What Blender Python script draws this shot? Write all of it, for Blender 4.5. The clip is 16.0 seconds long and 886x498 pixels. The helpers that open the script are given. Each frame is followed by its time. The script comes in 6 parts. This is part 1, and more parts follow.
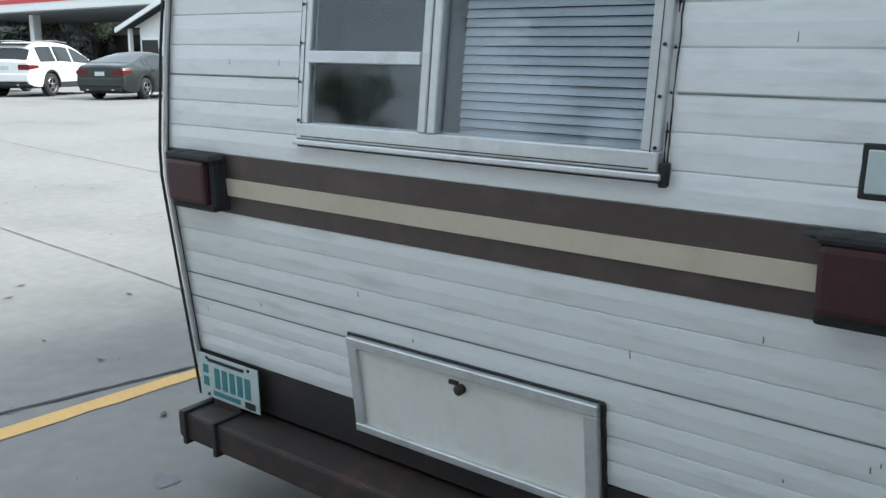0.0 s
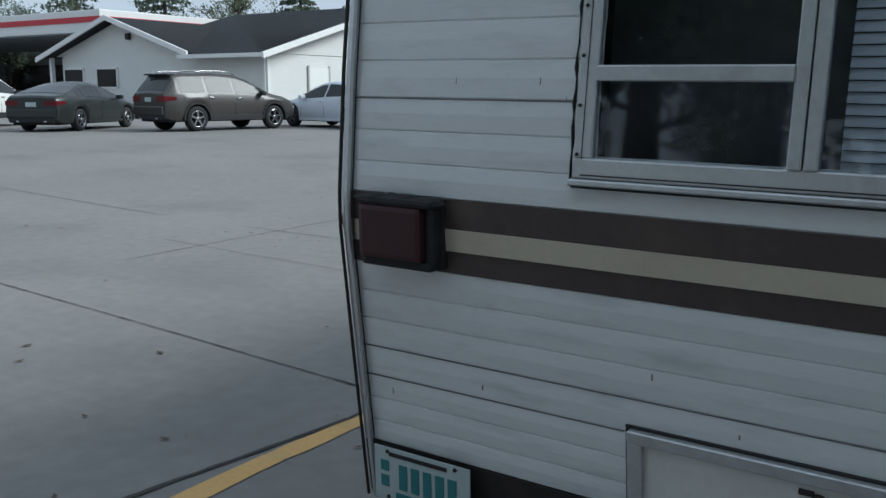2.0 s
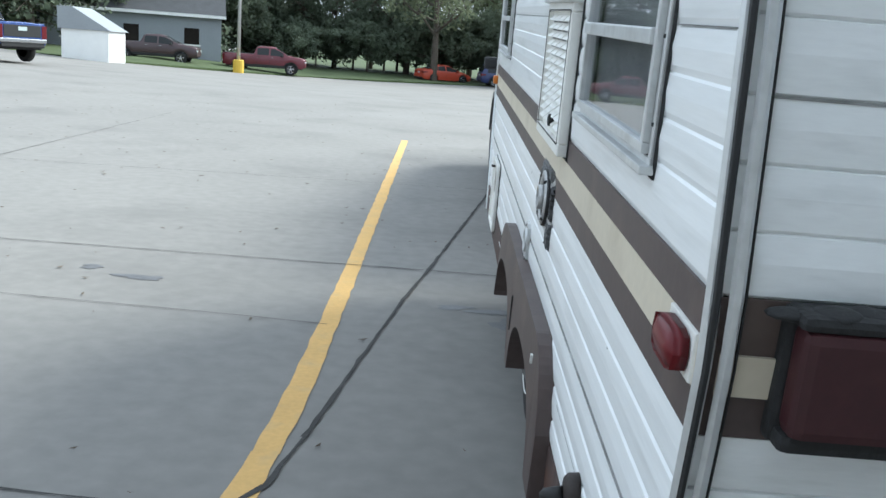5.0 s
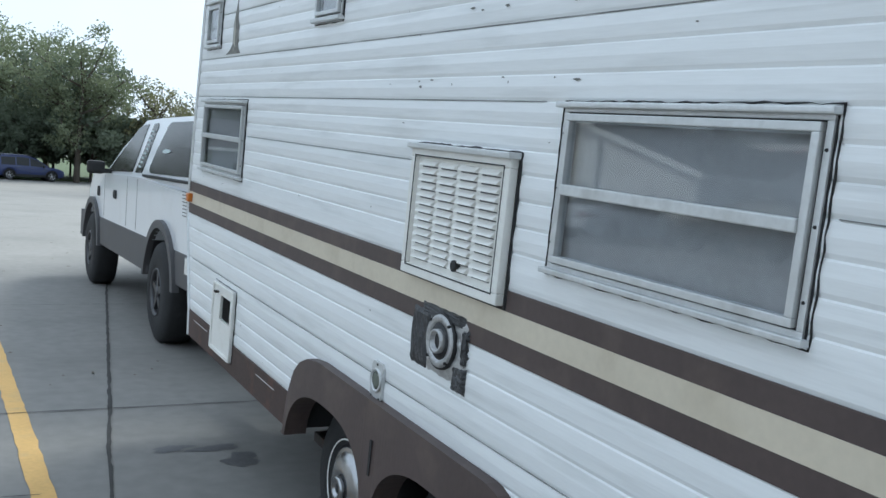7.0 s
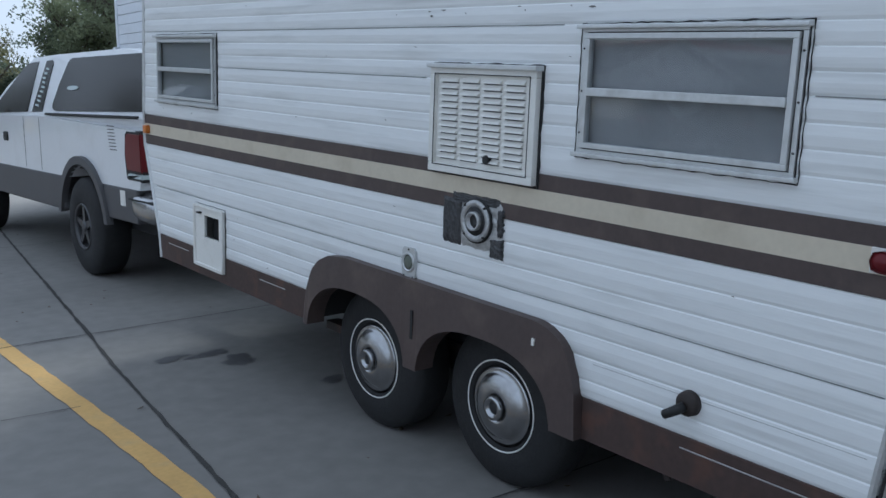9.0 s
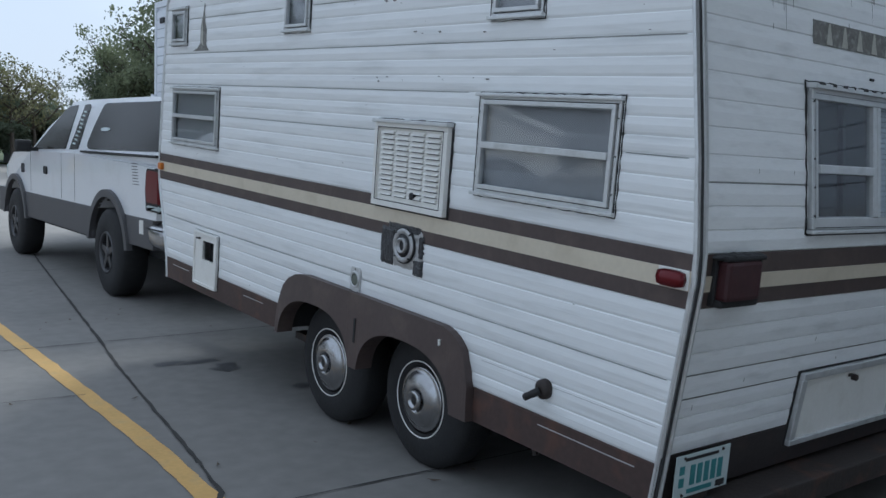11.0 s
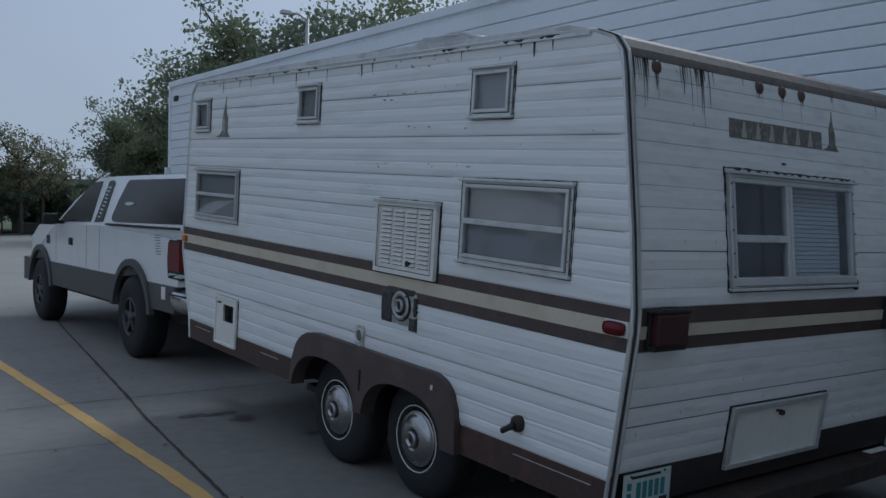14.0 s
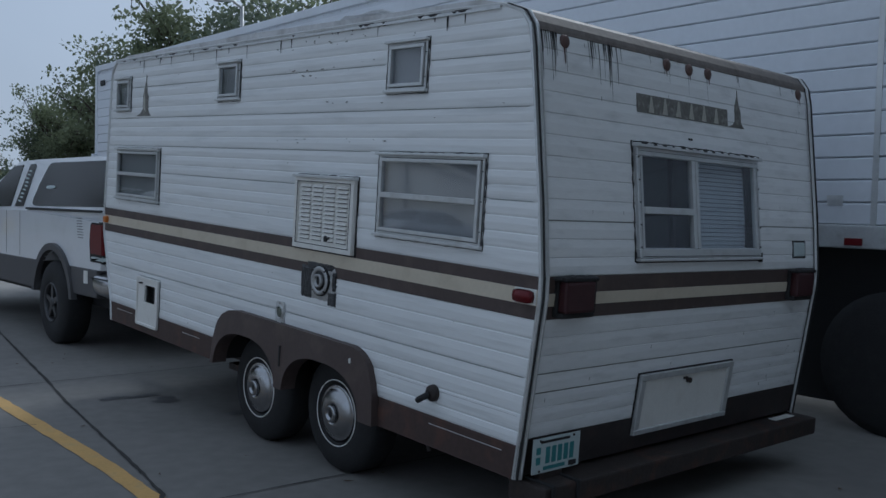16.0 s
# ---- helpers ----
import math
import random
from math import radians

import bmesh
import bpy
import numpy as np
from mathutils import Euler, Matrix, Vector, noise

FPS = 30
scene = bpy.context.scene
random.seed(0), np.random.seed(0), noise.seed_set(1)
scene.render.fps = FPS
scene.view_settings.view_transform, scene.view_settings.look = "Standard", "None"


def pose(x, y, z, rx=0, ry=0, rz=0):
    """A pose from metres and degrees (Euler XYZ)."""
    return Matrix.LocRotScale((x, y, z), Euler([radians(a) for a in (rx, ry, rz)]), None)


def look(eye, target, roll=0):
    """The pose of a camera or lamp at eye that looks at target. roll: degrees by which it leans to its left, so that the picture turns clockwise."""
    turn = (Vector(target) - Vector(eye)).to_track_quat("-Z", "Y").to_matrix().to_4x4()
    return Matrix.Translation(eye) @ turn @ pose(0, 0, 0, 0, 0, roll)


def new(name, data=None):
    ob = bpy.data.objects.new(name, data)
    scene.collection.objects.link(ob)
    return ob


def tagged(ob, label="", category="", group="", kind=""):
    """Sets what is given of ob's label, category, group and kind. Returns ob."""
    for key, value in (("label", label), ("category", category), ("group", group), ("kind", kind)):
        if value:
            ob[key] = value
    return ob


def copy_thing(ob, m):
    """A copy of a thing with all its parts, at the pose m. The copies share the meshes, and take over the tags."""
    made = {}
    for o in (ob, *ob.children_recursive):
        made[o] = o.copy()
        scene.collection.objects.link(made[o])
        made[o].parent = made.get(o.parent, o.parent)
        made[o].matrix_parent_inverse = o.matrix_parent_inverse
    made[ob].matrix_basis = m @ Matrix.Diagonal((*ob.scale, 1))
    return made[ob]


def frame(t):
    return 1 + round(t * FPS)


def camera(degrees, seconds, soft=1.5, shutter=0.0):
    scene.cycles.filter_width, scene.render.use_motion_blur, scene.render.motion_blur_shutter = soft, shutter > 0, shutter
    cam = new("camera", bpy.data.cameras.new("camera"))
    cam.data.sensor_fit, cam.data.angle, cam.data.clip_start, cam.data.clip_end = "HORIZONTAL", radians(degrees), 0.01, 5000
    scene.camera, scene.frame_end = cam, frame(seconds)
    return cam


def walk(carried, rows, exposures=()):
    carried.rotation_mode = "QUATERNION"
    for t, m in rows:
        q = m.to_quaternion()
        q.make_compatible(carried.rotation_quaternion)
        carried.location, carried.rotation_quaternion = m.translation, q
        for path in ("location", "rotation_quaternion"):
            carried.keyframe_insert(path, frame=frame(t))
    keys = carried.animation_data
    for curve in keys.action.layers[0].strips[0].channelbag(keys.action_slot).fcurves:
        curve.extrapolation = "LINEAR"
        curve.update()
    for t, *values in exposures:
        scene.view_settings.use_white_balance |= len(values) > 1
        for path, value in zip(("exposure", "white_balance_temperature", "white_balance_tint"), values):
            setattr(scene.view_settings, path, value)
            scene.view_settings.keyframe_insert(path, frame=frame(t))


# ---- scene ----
cam = camera(52.5, 16.0)
PATH = [
    (0, (2.51, -1.716, 1.681), (1.298, -0.203, 1.19), -0.91),
    (0.5, (2.283, -1.791, 1.657), (1.088, -0.241, 1.242), -0.35),
    (1, (2.095, -1.829, 1.67), (1.157, -0.148, 1.127), -0.21),
    (1.5, (1.767, -1.729, 1.681), (0.751, -0.076, 1.193), -0.92),
    (2, (1.471, -1.771, 1.644), (0.389, -0.145, 1.213), -0.86),
    (2.5, (1.196, -1.659, 1.623), (0.431, 0.116, 1.11), 0.34),
    (3, (0.867, -1.541, 1.627), (0.064, 0.222, 1.126), 0.01),
    (3.2, (0.792, -1.541, 1.628), (-0.021, 0.216, 1.125), 0.5),
    (5.3, (-0.48, -0.921, 1.594), (-0.341, 1.011, 1.098), 4.6),
    (5.5, (-0.556, -0.869, 1.609), (-0.352, 1.067, 1.149), 4.5),
    (6, (-0.8, -0.83, 1.57), (-0.141, 1.012, 1.155), 8.8),
    (6.5, (-1.047, -0.779, 1.597), (-0.147, 0.969, 1.231), 8.3),
    (7, (-1.329, -0.661, 1.656), (-0.333, 1.059, 1.431), 6.1),
    (7.5, (-1.688, -0.757, 1.672), (-0.616, 0.917, 1.454), 7.2),
    (8, (-1.964, -0.631, 1.656), (-0.922, 1.057, 1.4), 5.5),
    (8.5, (-2.142, -0.623, 1.623), (-1.134, 1.088, 1.383), 4.5),
    (8.6, (-2.192, -0.687, 1.597), (-1.164, 1.011, 1.351), 4.9),
    (9, (-2.24, -0.845, 1.638), (-0.962, 0.643, 1.246), 2.1),
    (9.2, (-2.269, -0.933, 1.611), (-0.978, 0.538, 1.197), 2.7),
    (11.3, (-2.452, -1.843, 1.664), (-1.222, -0.288, 1.405), 4.4),
    (11.5, (-2.499, -1.896, 1.669), (-1.264, -0.344, 1.415), 4.5),
    (12, (-2.695, -1.963, 1.661), (-1.419, -0.443, 1.415), 4.2),
    (12.5, (-2.775, -2.064, 1.691), (-1.442, -0.589, 1.474), 4.2),
    (13, (-2.755, -2.231, 1.693), (-1.44, -0.737, 1.499), 5.1),
    (13.5, (-2.759, -2.354, 1.733), (-1.51, -0.802, 1.565), 4.8),
    (14, (-2.804, -2.352, 1.739), (-1.577, -0.778, 1.603), 3.5),
    (14.5, (-2.864, -2.329, 1.734), (-1.625, -0.764, 1.605), 3.6),
    (15, (-2.934, -2.303, 1.724), (-1.67, -0.76, 1.578), 3.7),
    (15.5, (-2.926, -2.317, 1.726), (-1.629, -0.803, 1.573), 3.7),
    (16, (-2.746, -2.472, 1.657), (-1.417, -0.985, 1.512), 3.6),
]
# the trailer stands nose-high: its own frame, in which the path is given, in the world
UPW = Vector((-0.01, 0.046, 1.0)).normalized()
EXW = Vector((1.0, 0.0, 0.01)).normalized()
EYW = UPW.cross(EXW)
TRAILER = Matrix((EXW, EYW, UPW)).to_4x4()
TRAILER.translation = (0, 0, -UPW.dot(Vector((0, 1.9, 0.02))))
EXPOSURES = [
    (0, 0.86, 5550, 2), (0.5, 0.28, 5350, 2), (1, 0.36, 5550, 2), (1.5, 0.34, 5400, 2), (2, -0.45, 5250, 2), (2.5, 0.11, 5350, 2),
    (3, 0.21, 5350, 2), (3.2, 0.21, 5350, 2), (5.3, 0.75, 5450, 2), (5.5, 0.75, 5450, 2), (6, 0.8, 5450, 2), (6.5, 0.75, 5450, 2),
    (7, 0.38, 5350, 2), (7.5, -0.47, 5200, 6), (8, -0.8, 5050, 6), (8.5, -0.85, 5050, 6), (9, -0.1, 5150, 6), (11.5, -0.12, 5250, 6),
    (12, -0.3, 5150, 6), (12.5, -0.48, 5150, 6), (13, -0.7, 5150, 6), (13.5, -0.9, 5100, 6), (14, -1.06, 5050, 6), (14.5, -1.08, 5050, 6),
    (15, -0.85, 5050, 6), (15.5, -0.7, 5100, 6), (16, -0.95, 5050, 6),
]
walk(cam, [(t, TRAILER @ look(eye, target, roll)) for t, eye, target, roll in PATH], EXPOSURES)

# ---- light ----
SUN_AZ, SUN_EL = 56.0, 38.0
world = bpy.data.worlds.new("sky")
scene.world = world
world.use_nodes = True
wn = world.node_tree
sky = wn.nodes.new("ShaderNodeTexSky")
sky.sky_type = "NISHITA"
sky.sun_disc = False
sky.sun_elevation, sky.sun_rotation = radians(SUN_EL), radians(SUN_AZ)
sky.dust_density, sky.air_density, sky.ozone_density = 4.0, 1.0, 1.0
# a thin veil of cloud in front of the blue
veil = wn.nodes.new("ShaderNodeMix")
veil.data_type = "RGBA"
veil.inputs["Factor"].default_value = 0.82
veil.inputs["B"].default_value = (9.7, 9.75, 9.9, 1)
wn.links.new(sky.outputs["Color"], veil.inputs["A"])
cl = wn.nodes.new("ShaderNodeTexNoise")
cl.inputs["Scale"].default_value = 2.2
cl.inputs["Detail"].default_value = 5
cr = wn.nodes.new("ShaderNodeMapRange")
cr.inputs["To Min"].default_value, cr.inputs["To Max"].default_value = 0.82, 1.12
wn.links.new(cl.outputs["Fac"], cr.inputs["Value"])
cm = wn.nodes.new("ShaderNodeMix")
cm.data_type, cm.blend_type = "RGBA", "MULTIPLY"
cm.inputs["Factor"].default_value = 1.0
wn.links.new(veil.outputs["Result"], cm.inputs["A"])
wn.links.new(cr.outputs["Result"], cm.inputs["B"])
wn.links.new(cm.outputs["Result"], wn.nodes["Background"].inputs["Color"])
wn.nodes["Background"].inputs["Strength"].default_value = 0.10
sun = new("sun", bpy.data.lights.new("sun", "SUN"))
sun.data.energy, sun.data.angle, sun.data.color = 4.3, radians(26), (1.0, 0.9, 0.76)
sun.matrix_world = look((0, 0, 30), (-30 * math.sin(radians(SUN_AZ)), -30 * math.cos(radians(SUN_AZ)), 30 - 30 * math.tan(radians(SUN_EL))))


# ---- materials ----
def material(name, color, rough=0.6, metal=0.0, vary=0.12, scale=6.0, fine=60.0, bump=0.0, stain=None, stain_amount=0.0,
             stretch=(1, 1, 1), spec=0.5, coat=0.0, random_value=0.0):
    m = bpy.data.materials.new(name)
    m.use_nodes = True
    nt = m.node_tree
    b = nt.nodes["Principled BSDF"]
    b.inputs["Roughness"].default_value, b.inputs["Metallic"].default_value = rough, metal
    b.inputs["Specular IOR Level"].default_value = spec
    b.inputs["Coat Weight"].default_value = coat
    tc = nt.nodes.new("ShaderNodeTexCoord")
    mp = nt.nodes.new("ShaderNodeMapping")
    mp.inputs["Scale"].default_value = stretch
    nt.links.new(tc.outputs["Object"], mp.inputs["Vector"])
    n1, n2 = nt.nodes.new("ShaderNodeTexNoise"), nt.nodes.new("ShaderNodeTexNoise")
    for n, s in ((n1, scale), (n2, fine)):
        n.inputs["Scale"].default_value, n.inputs["Detail"].default_value = s, 4
        nt.links.new(mp.outputs["Vector"], n.inputs["Vector"])
    add = nt.nodes.new("ShaderNodeMath")
    add.operation = "ADD"
    nt.links.new(n1.outputs["Fac"], add.inputs[0])
    nt.links.new(n2.outputs["Fac"], add.inputs[1])
    mr = nt.nodes.new("ShaderNodeMapRange")
    mr.inputs["From Min"].default_value, mr.inputs["From Max"].default_value = 0.55, 1.45
    mr.inputs["To Min"].default_value, mr.inputs["To Max"].default_value = 1 - vary, 1 + vary
    nt.links.new(add.outputs[0], mr.inputs["Value"])
    value = mr.outputs["Result"]
    if random_value:
        oi = nt.nodes.new("ShaderNodeObjectInfo")
        r2 = nt.nodes.new("ShaderNodeMapRange")
        r2.inputs["To Min"].default_value, r2.inputs["To Max"].default_value = 1 - random_value, 1 + random_value
        nt.links.new(oi.outputs["Random"], r2.inputs["Value"])
        mm = nt.nodes.new("ShaderNodeMath")
        mm.operation = "MULTIPLY"
        nt.links.new(value, mm.inputs[0])
        nt.links.new(r2.outputs["Result"], mm.inputs[1])
        value = mm.outputs[0]
    mul = nt.nodes.new("ShaderNodeMix")
    mul.data_type, mul.blend_type = "RGBA", "MULTIPLY"
    mul.inputs["Factor"].default_value = 1
    mul.inputs["A"].default_value = (*color, 1)
    nt.links.new(value, mul.inputs["B"])
    out = mul.outputs["Result"]
    if stain:
        n3 = nt.nodes.new("ShaderNodeTexNoise")
        n3.inputs["Scale"].default_value, n3.inputs["Detail"].default_value = scale * 1.7, 7
        nt.links.new(mp.outputs["Vector"], n3.inputs["Vector"])
        ramp = nt.nodes.new("ShaderNodeMapRange")
        ramp.inputs["From Min"].default_value, ramp.inputs["From Max"].default_value = 0.52, 0.78
        ramp.inputs["To Max"].default_value = stain_amount
        nt.links.new(n3.outputs["Fac"], ramp.inputs["Value"])
        sm = nt.nodes.new("ShaderNodeMix")
        sm.data_type = "RGBA"
        sm.inputs["B"].default_value = (*stain, 1)
        nt.links.new(ramp.outputs["Result"], sm.inputs["Factor"])
        nt.links.new(out, sm.inputs["A"])
        out = sm.outputs["Result"]
    nt.links.new(out, b.inputs["Base Color"])
    if bump:
        bp = nt.nodes.new("ShaderNodeBump")
        bp.inputs["Strength"].default_value, bp.inputs["Distance"].default_value = bump, 0.01
        nt.links.new(n2.outputs["Fac"], bp.inputs["Height"])
        nt.links.new(bp.outputs["Normal"], b.inputs["Normal"])
    return m


def glass_material(name, tint, gloss_rough=0.03):
    m = bpy.data.materials.new(name)
    m.use_nodes = True
    nt = m.node_tree
    nt.nodes.remove(nt.nodes["Principled BSDF"])
    out = nt.nodes["Material Output"]
    tr, gl, lw, mx = (nt.nodes.new("ShaderNodeBsdfTransparent"), nt.nodes.new("ShaderNodeBsdfGlossy"),
                      nt.nodes.new("ShaderNodeLayerWeight"), nt.nodes.new("ShaderNodeMixShader"))
    tr.inputs["Color"].default_value = (*tint, 1)
    gl.inputs["Roughness"].default_value = gloss_rough
    po, ma = nt.nodes.new("ShaderNodeMath"), nt.nodes.new("ShaderNodeMath")
    po.operation, ma.operation = "POWER", "MULTIPLY_ADD"
    po.inputs[1].default_value = 4.0
    ma.inputs[1].default_value, ma.inputs[2].default_value = 0.8, 0.045
    nt.links.new(lw.outputs["Facing"], po.inputs[0])
    nt.links.new(po.outputs[0], ma.inputs[0])
    nt.links.new(ma.outputs[0], mx.inputs["Fac"])
    nt.links.new(tr.outputs["BSDF"], mx.inputs[1])
    nt.links.new(gl.outputs["BSDF"], mx.inputs[2])
    nt.links.new(mx.outputs["Shader"], out.inputs["Surface"])
    return m


SIDING = material("white_siding_paint", (0.80, 0.81, 0.81), 0.36, 0, 0.05, 3.0, 30, 0.03, (0.42, 0.43, 0.42), 0.42, (1.0, 0.35, 5.0))
ROOF = material("roof_coating", (0.62, 0.62, 0.62), 0.75, 0, 0.18, 3, 30, 0.1, (0.15, 0.13, 0.11), 0.6)
BROWN = material("brown_enamel", (0.072, 0.052, 0.048), 0.5, 0, 0.16, 4, 45, 0.03, (0.2, 0.15, 0.12), 0.3)
CREAM = material("cream_enamel", (0.6, 0.535, 0.42), 0.5, 0, 0.07, 4, 45, 0.02, (0.33, 0.27, 0.17), 0.3)
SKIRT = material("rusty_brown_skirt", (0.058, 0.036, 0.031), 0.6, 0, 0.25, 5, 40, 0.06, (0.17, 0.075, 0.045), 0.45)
# darker mix of the skirt brown, used on the rear only
REAR_SKIRT = material("darker_brown_skirt", (0.024, 0.019, 0.019), 0.6, 0, 0.3, 5, 40, 0.06, (0.07, 0.04, 0.03), 0.35)
ALU = material("weathered_aluminium", (0.62, 0.63, 0.63), 0.42, 0.55, 0.1, 8, 70, 0.03, (0.3, 0.29, 0.27), 0.35)
WHITE_PART = material("white_plastic", (0.78, 0.77, 0.73), 0.42, 0, 0.05, 6, 60, 0.0, (0.5, 0.46, 0.38), 0.25)
SEALANT = material("black_sealant", (0.02, 0.02, 0.021), 0.75, 0, 0.3, 20, 90, 0.3)
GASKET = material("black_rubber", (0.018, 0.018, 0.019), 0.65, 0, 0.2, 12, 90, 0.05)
DARK = material("dark_interior", (0.03, 0.03, 0.032), 0.9, 0, 0.2, 3, 20)
STEEL = material("rusty_steel", (0.038, 0.030, 0.027), 0.65, 0.2, 0.3, 6, 60, 0.2, (0.14, 0.06, 0.035), 0.5)
CHROME = material("dull_chrome", (0.42, 0.42, 0.43), 0.26, 1.0, 0.1, 12, 80, 0.0, (0.2, 0.18, 0.16), 0.35)
ALLOY = material("dark_alloy", (0.10, 0.10, 0.105), 0.45, 0.7, 0.15, 12, 80, 0.0, (0.06, 0.055, 0.05), 0.4)
TYRE = material("tyre_rubber", (0.016, 0.016, 0.017), 0.8, 0, 0.25, 10, 80, 0.25, (0.04, 0.038, 0.035), 0.3)
RED_LENS = material("red_lens", (0.12, 0.008, 0.012), 0.35, 0, 0.1, 20, 60, 0.0, spec=0.3)
DULL_RED = material("weathered_red_lens", (0.040, 0.009, 0.012), 0.55, 0, 0.2, 14, 60, 0.05, (0.06, 0.02, 0.02), 0.5)
AMBER = material("amber_lens", (0.55, 0.17, 0.02), 0.3, 0, 0.1, 20, 60)
CURTAIN = material("grey_window_shade", (0.46, 0.44, 0.425), 0.85, 0, 0.12, 5, 40)
DARK_BACKING = material("dark_window_backing", (0.10, 0.105, 0.11), 0.9, 0, 0.3, 3, 30)
BLIND = material("white_blind", (0.8, 0.83, 0.86), 0.55, 0, 0.05, 6, 60)
GLASS = glass_material("window_glass", (0.86, 0.88, 0.9))
TINTED = glass_material("tinted_glass", (0.1, 0.1, 0.105))
CONCRETE = material("concrete_lot", (0.215, 0.206, 0.193), 0.9, 0, 0.17, 0.35, 9.0, 0.25, (0.14, 0.135, 0.128), 0.7)
JOINT = material("joint_tar", (0.05, 0.048, 0.045), 0.95, 0, 0.4, 6, 60, 0.3)
YELLOW = material("worn_yellow_paint", (0.62, 0.39, 0.13), 0.8, 0, 0.12, 4, 40, 0.2, (0.42, 0.34, 0.2), 0.45)
WET = material("oil_stain", (0.10, 0.098, 0.1), 0.45, 0, 0.3, 6, 60)
LITTER = material("dead_leaf", (0.10, 0.075, 0.05), 0.9, 0, 0.4, 30, 90)
PLATE = material("plate_white", (0.50, 0.57, 0.57), 0.45, 0, 0.08, 10, 70)
TEAL = material("plate_teal", (0.05, 0.21, 0.22), 0.5, 0, 0.1, 20, 70)
SEAM = material("seam_shadow_line", (0.22, 0.22, 0.215), 0.8, 0, 0.5, 3, 20, 0.0, (0.6, 0.6, 0.6), 0.8)
DECAL = material("faded_decal", (0.16, 0.155, 0.14), 0.7, 0, 0.35, 25, 90, 0.0, (0.45, 0.45, 0.42), 0.6)
OLD_LENS = material("dead_lamp_lens", (0.11, 0.068, 0.06), 0.6, 0, 0.25, 20, 80, 0.1)
WEATHERED = material("weathered_flashing", (0.17, 0.15, 0.135), 0.75, 0.1, 0.3, 5, 40, 0.15, (0.07, 0.055, 0.05), 0.5)
DECAL_PALE = material("faded_decal_pale", (0.42, 0.41, 0.36), 0.7, 0, 0.2, 25, 90)
TAPE = material("silver_tape", (0.46, 0.46, 0.46), 0.4, 0.6, 0.3, 20, 90, 0.3)
DARK_TAPE = material("dark_duct_tape", (0.05, 0.05, 0.053), 0.5, 0.2, 0.4, 20, 90, 0.3, (0.16, 0.16, 0.16), 0.4)
OLD_GREEN = material("dull_green_cap", (0.12, 0.135, 0.11), 0.5, 0, 0.2, 20, 80)
TRUCK_WHITE = material("truck_white_paint", (0.74, 0.75, 0.77), 0.3, 0, 0.04, 2.5, 40, 0.0, (0.5, 0.48, 0.45), 0.2, coat=0.5)
TRUCK_GREY = material("truck_grey_cladding", (0.085, 0.083, 0.086), 0.55, 0, 0.1, 4, 60, 0.03)
BOX_WHITE = material("semi_white_panel", (0.74, 0.77, 0.82), 0.42, 0, 0.05, 0.8, 20, 0.02, (0.45, 0.46, 0.48), 0.25)
BUILDING = material("white_clapboard", (0.74, 0.74, 0.71), 0.65, 0, 0.05, 1.2, 20)
SHINGLE = material("dark_shingle", (0.06, 0.063, 0.07), 0.9, 0, 0.25, 2, 15, 0.2)
TRIM_WHITE = material("white_trim", (0.8, 0.8, 0.78), 0.6, 0, 0.05, 3, 30)
RED_PAINT = material("red_fascia", (0.5, 0.03, 0.04), 0.5, 0, 0.08, 2, 20)
BARK = material("bark", (0.09, 0.075, 0.06), 0.95, 0, 0.3, 3, 14, 0.4)
LEAF = material("leaf_green", (0.19, 0.22, 0.13), 0.75, 0, 0.35, 0.5, 3, random_value=0.15)
LEAF_DARK = material("needle_green", (0.135, 0.165, 0.115), 0.8, 0, 0.35, 0.5, 3, random_value=0.15)
LEAF_YELLOW = material("autumn_leaf", (0.2, 0.2, 0.105), 0.75, 0, 0.35, 0.5, 3, random_value=0.15)
for m in (LEAF, LEAF_DARK, LEAF_YELLOW):
    # light shines through the leaves
    nt = m.node_tree
    b = nt.nodes["Principled BSDF"]
    tl, mx = nt.nodes.new("ShaderNodeBsdfTranslucent"), nt.nodes.new("ShaderNodeMixShader")
    mx.inputs["Fac"].default_value = 0.4
    nt.links.new(b.inputs["Base Color"].links[0].from_socket, tl.inputs["Color"])
    nt.links.new(b.outputs["BSDF"], mx.inputs[1])
    nt.links.new(tl.outputs["BSDF"], mx.inputs[2])
    nt.links.new(mx.outputs["Shader"], nt.nodes["Material Output"].inputs["Surface"])
GRASS = material("grass_verge", (0.06, 0.085, 0.03), 0.95, 0, 0.35, 0.8, 12, 0.3)
POLE = material("galvanised_pole", (0.5, 0.5, 0.5), 0.5, 0.6, 0.08, 2, 20)
SAFETY = material("yellow_bollard_paint", (0.62, 0.42, 0.05), 0.7, 0, 0.15, 3, 30)
HOUSE_GREY = material("grey_house_wall", (0.28, 0.3, 0.32), 0.8, 0, 0.08, 1, 10)


# ---- mesh helpers ----
def part(name, bm, mat, parent=None, label="", smooth=False):
    me = bpy.data.meshes.new(name)
    bmesh.ops.recalc_face_normals(bm, faces=bm.faces)
    bm.to_mesh(me)
    bm.free()
    me.materials.append(mat)
    if smooth:
        for p in me.polygons:
            p.use_smooth = True
    ob = new(name, me)
    ob.parent = parent
    if label:
        tagged(ob, label)
    return ob


def thing(name, label, category, m=None, group="", kind=""):
    ob = new(name)
    if m is not None:
        ob.matrix_world = m
    return tagged(ob, label, category, group, kind)


def solid(name, bm, mat, label, category, group="", kind=""):
    return tagged(part(name, bm, mat), label, category, group, kind)


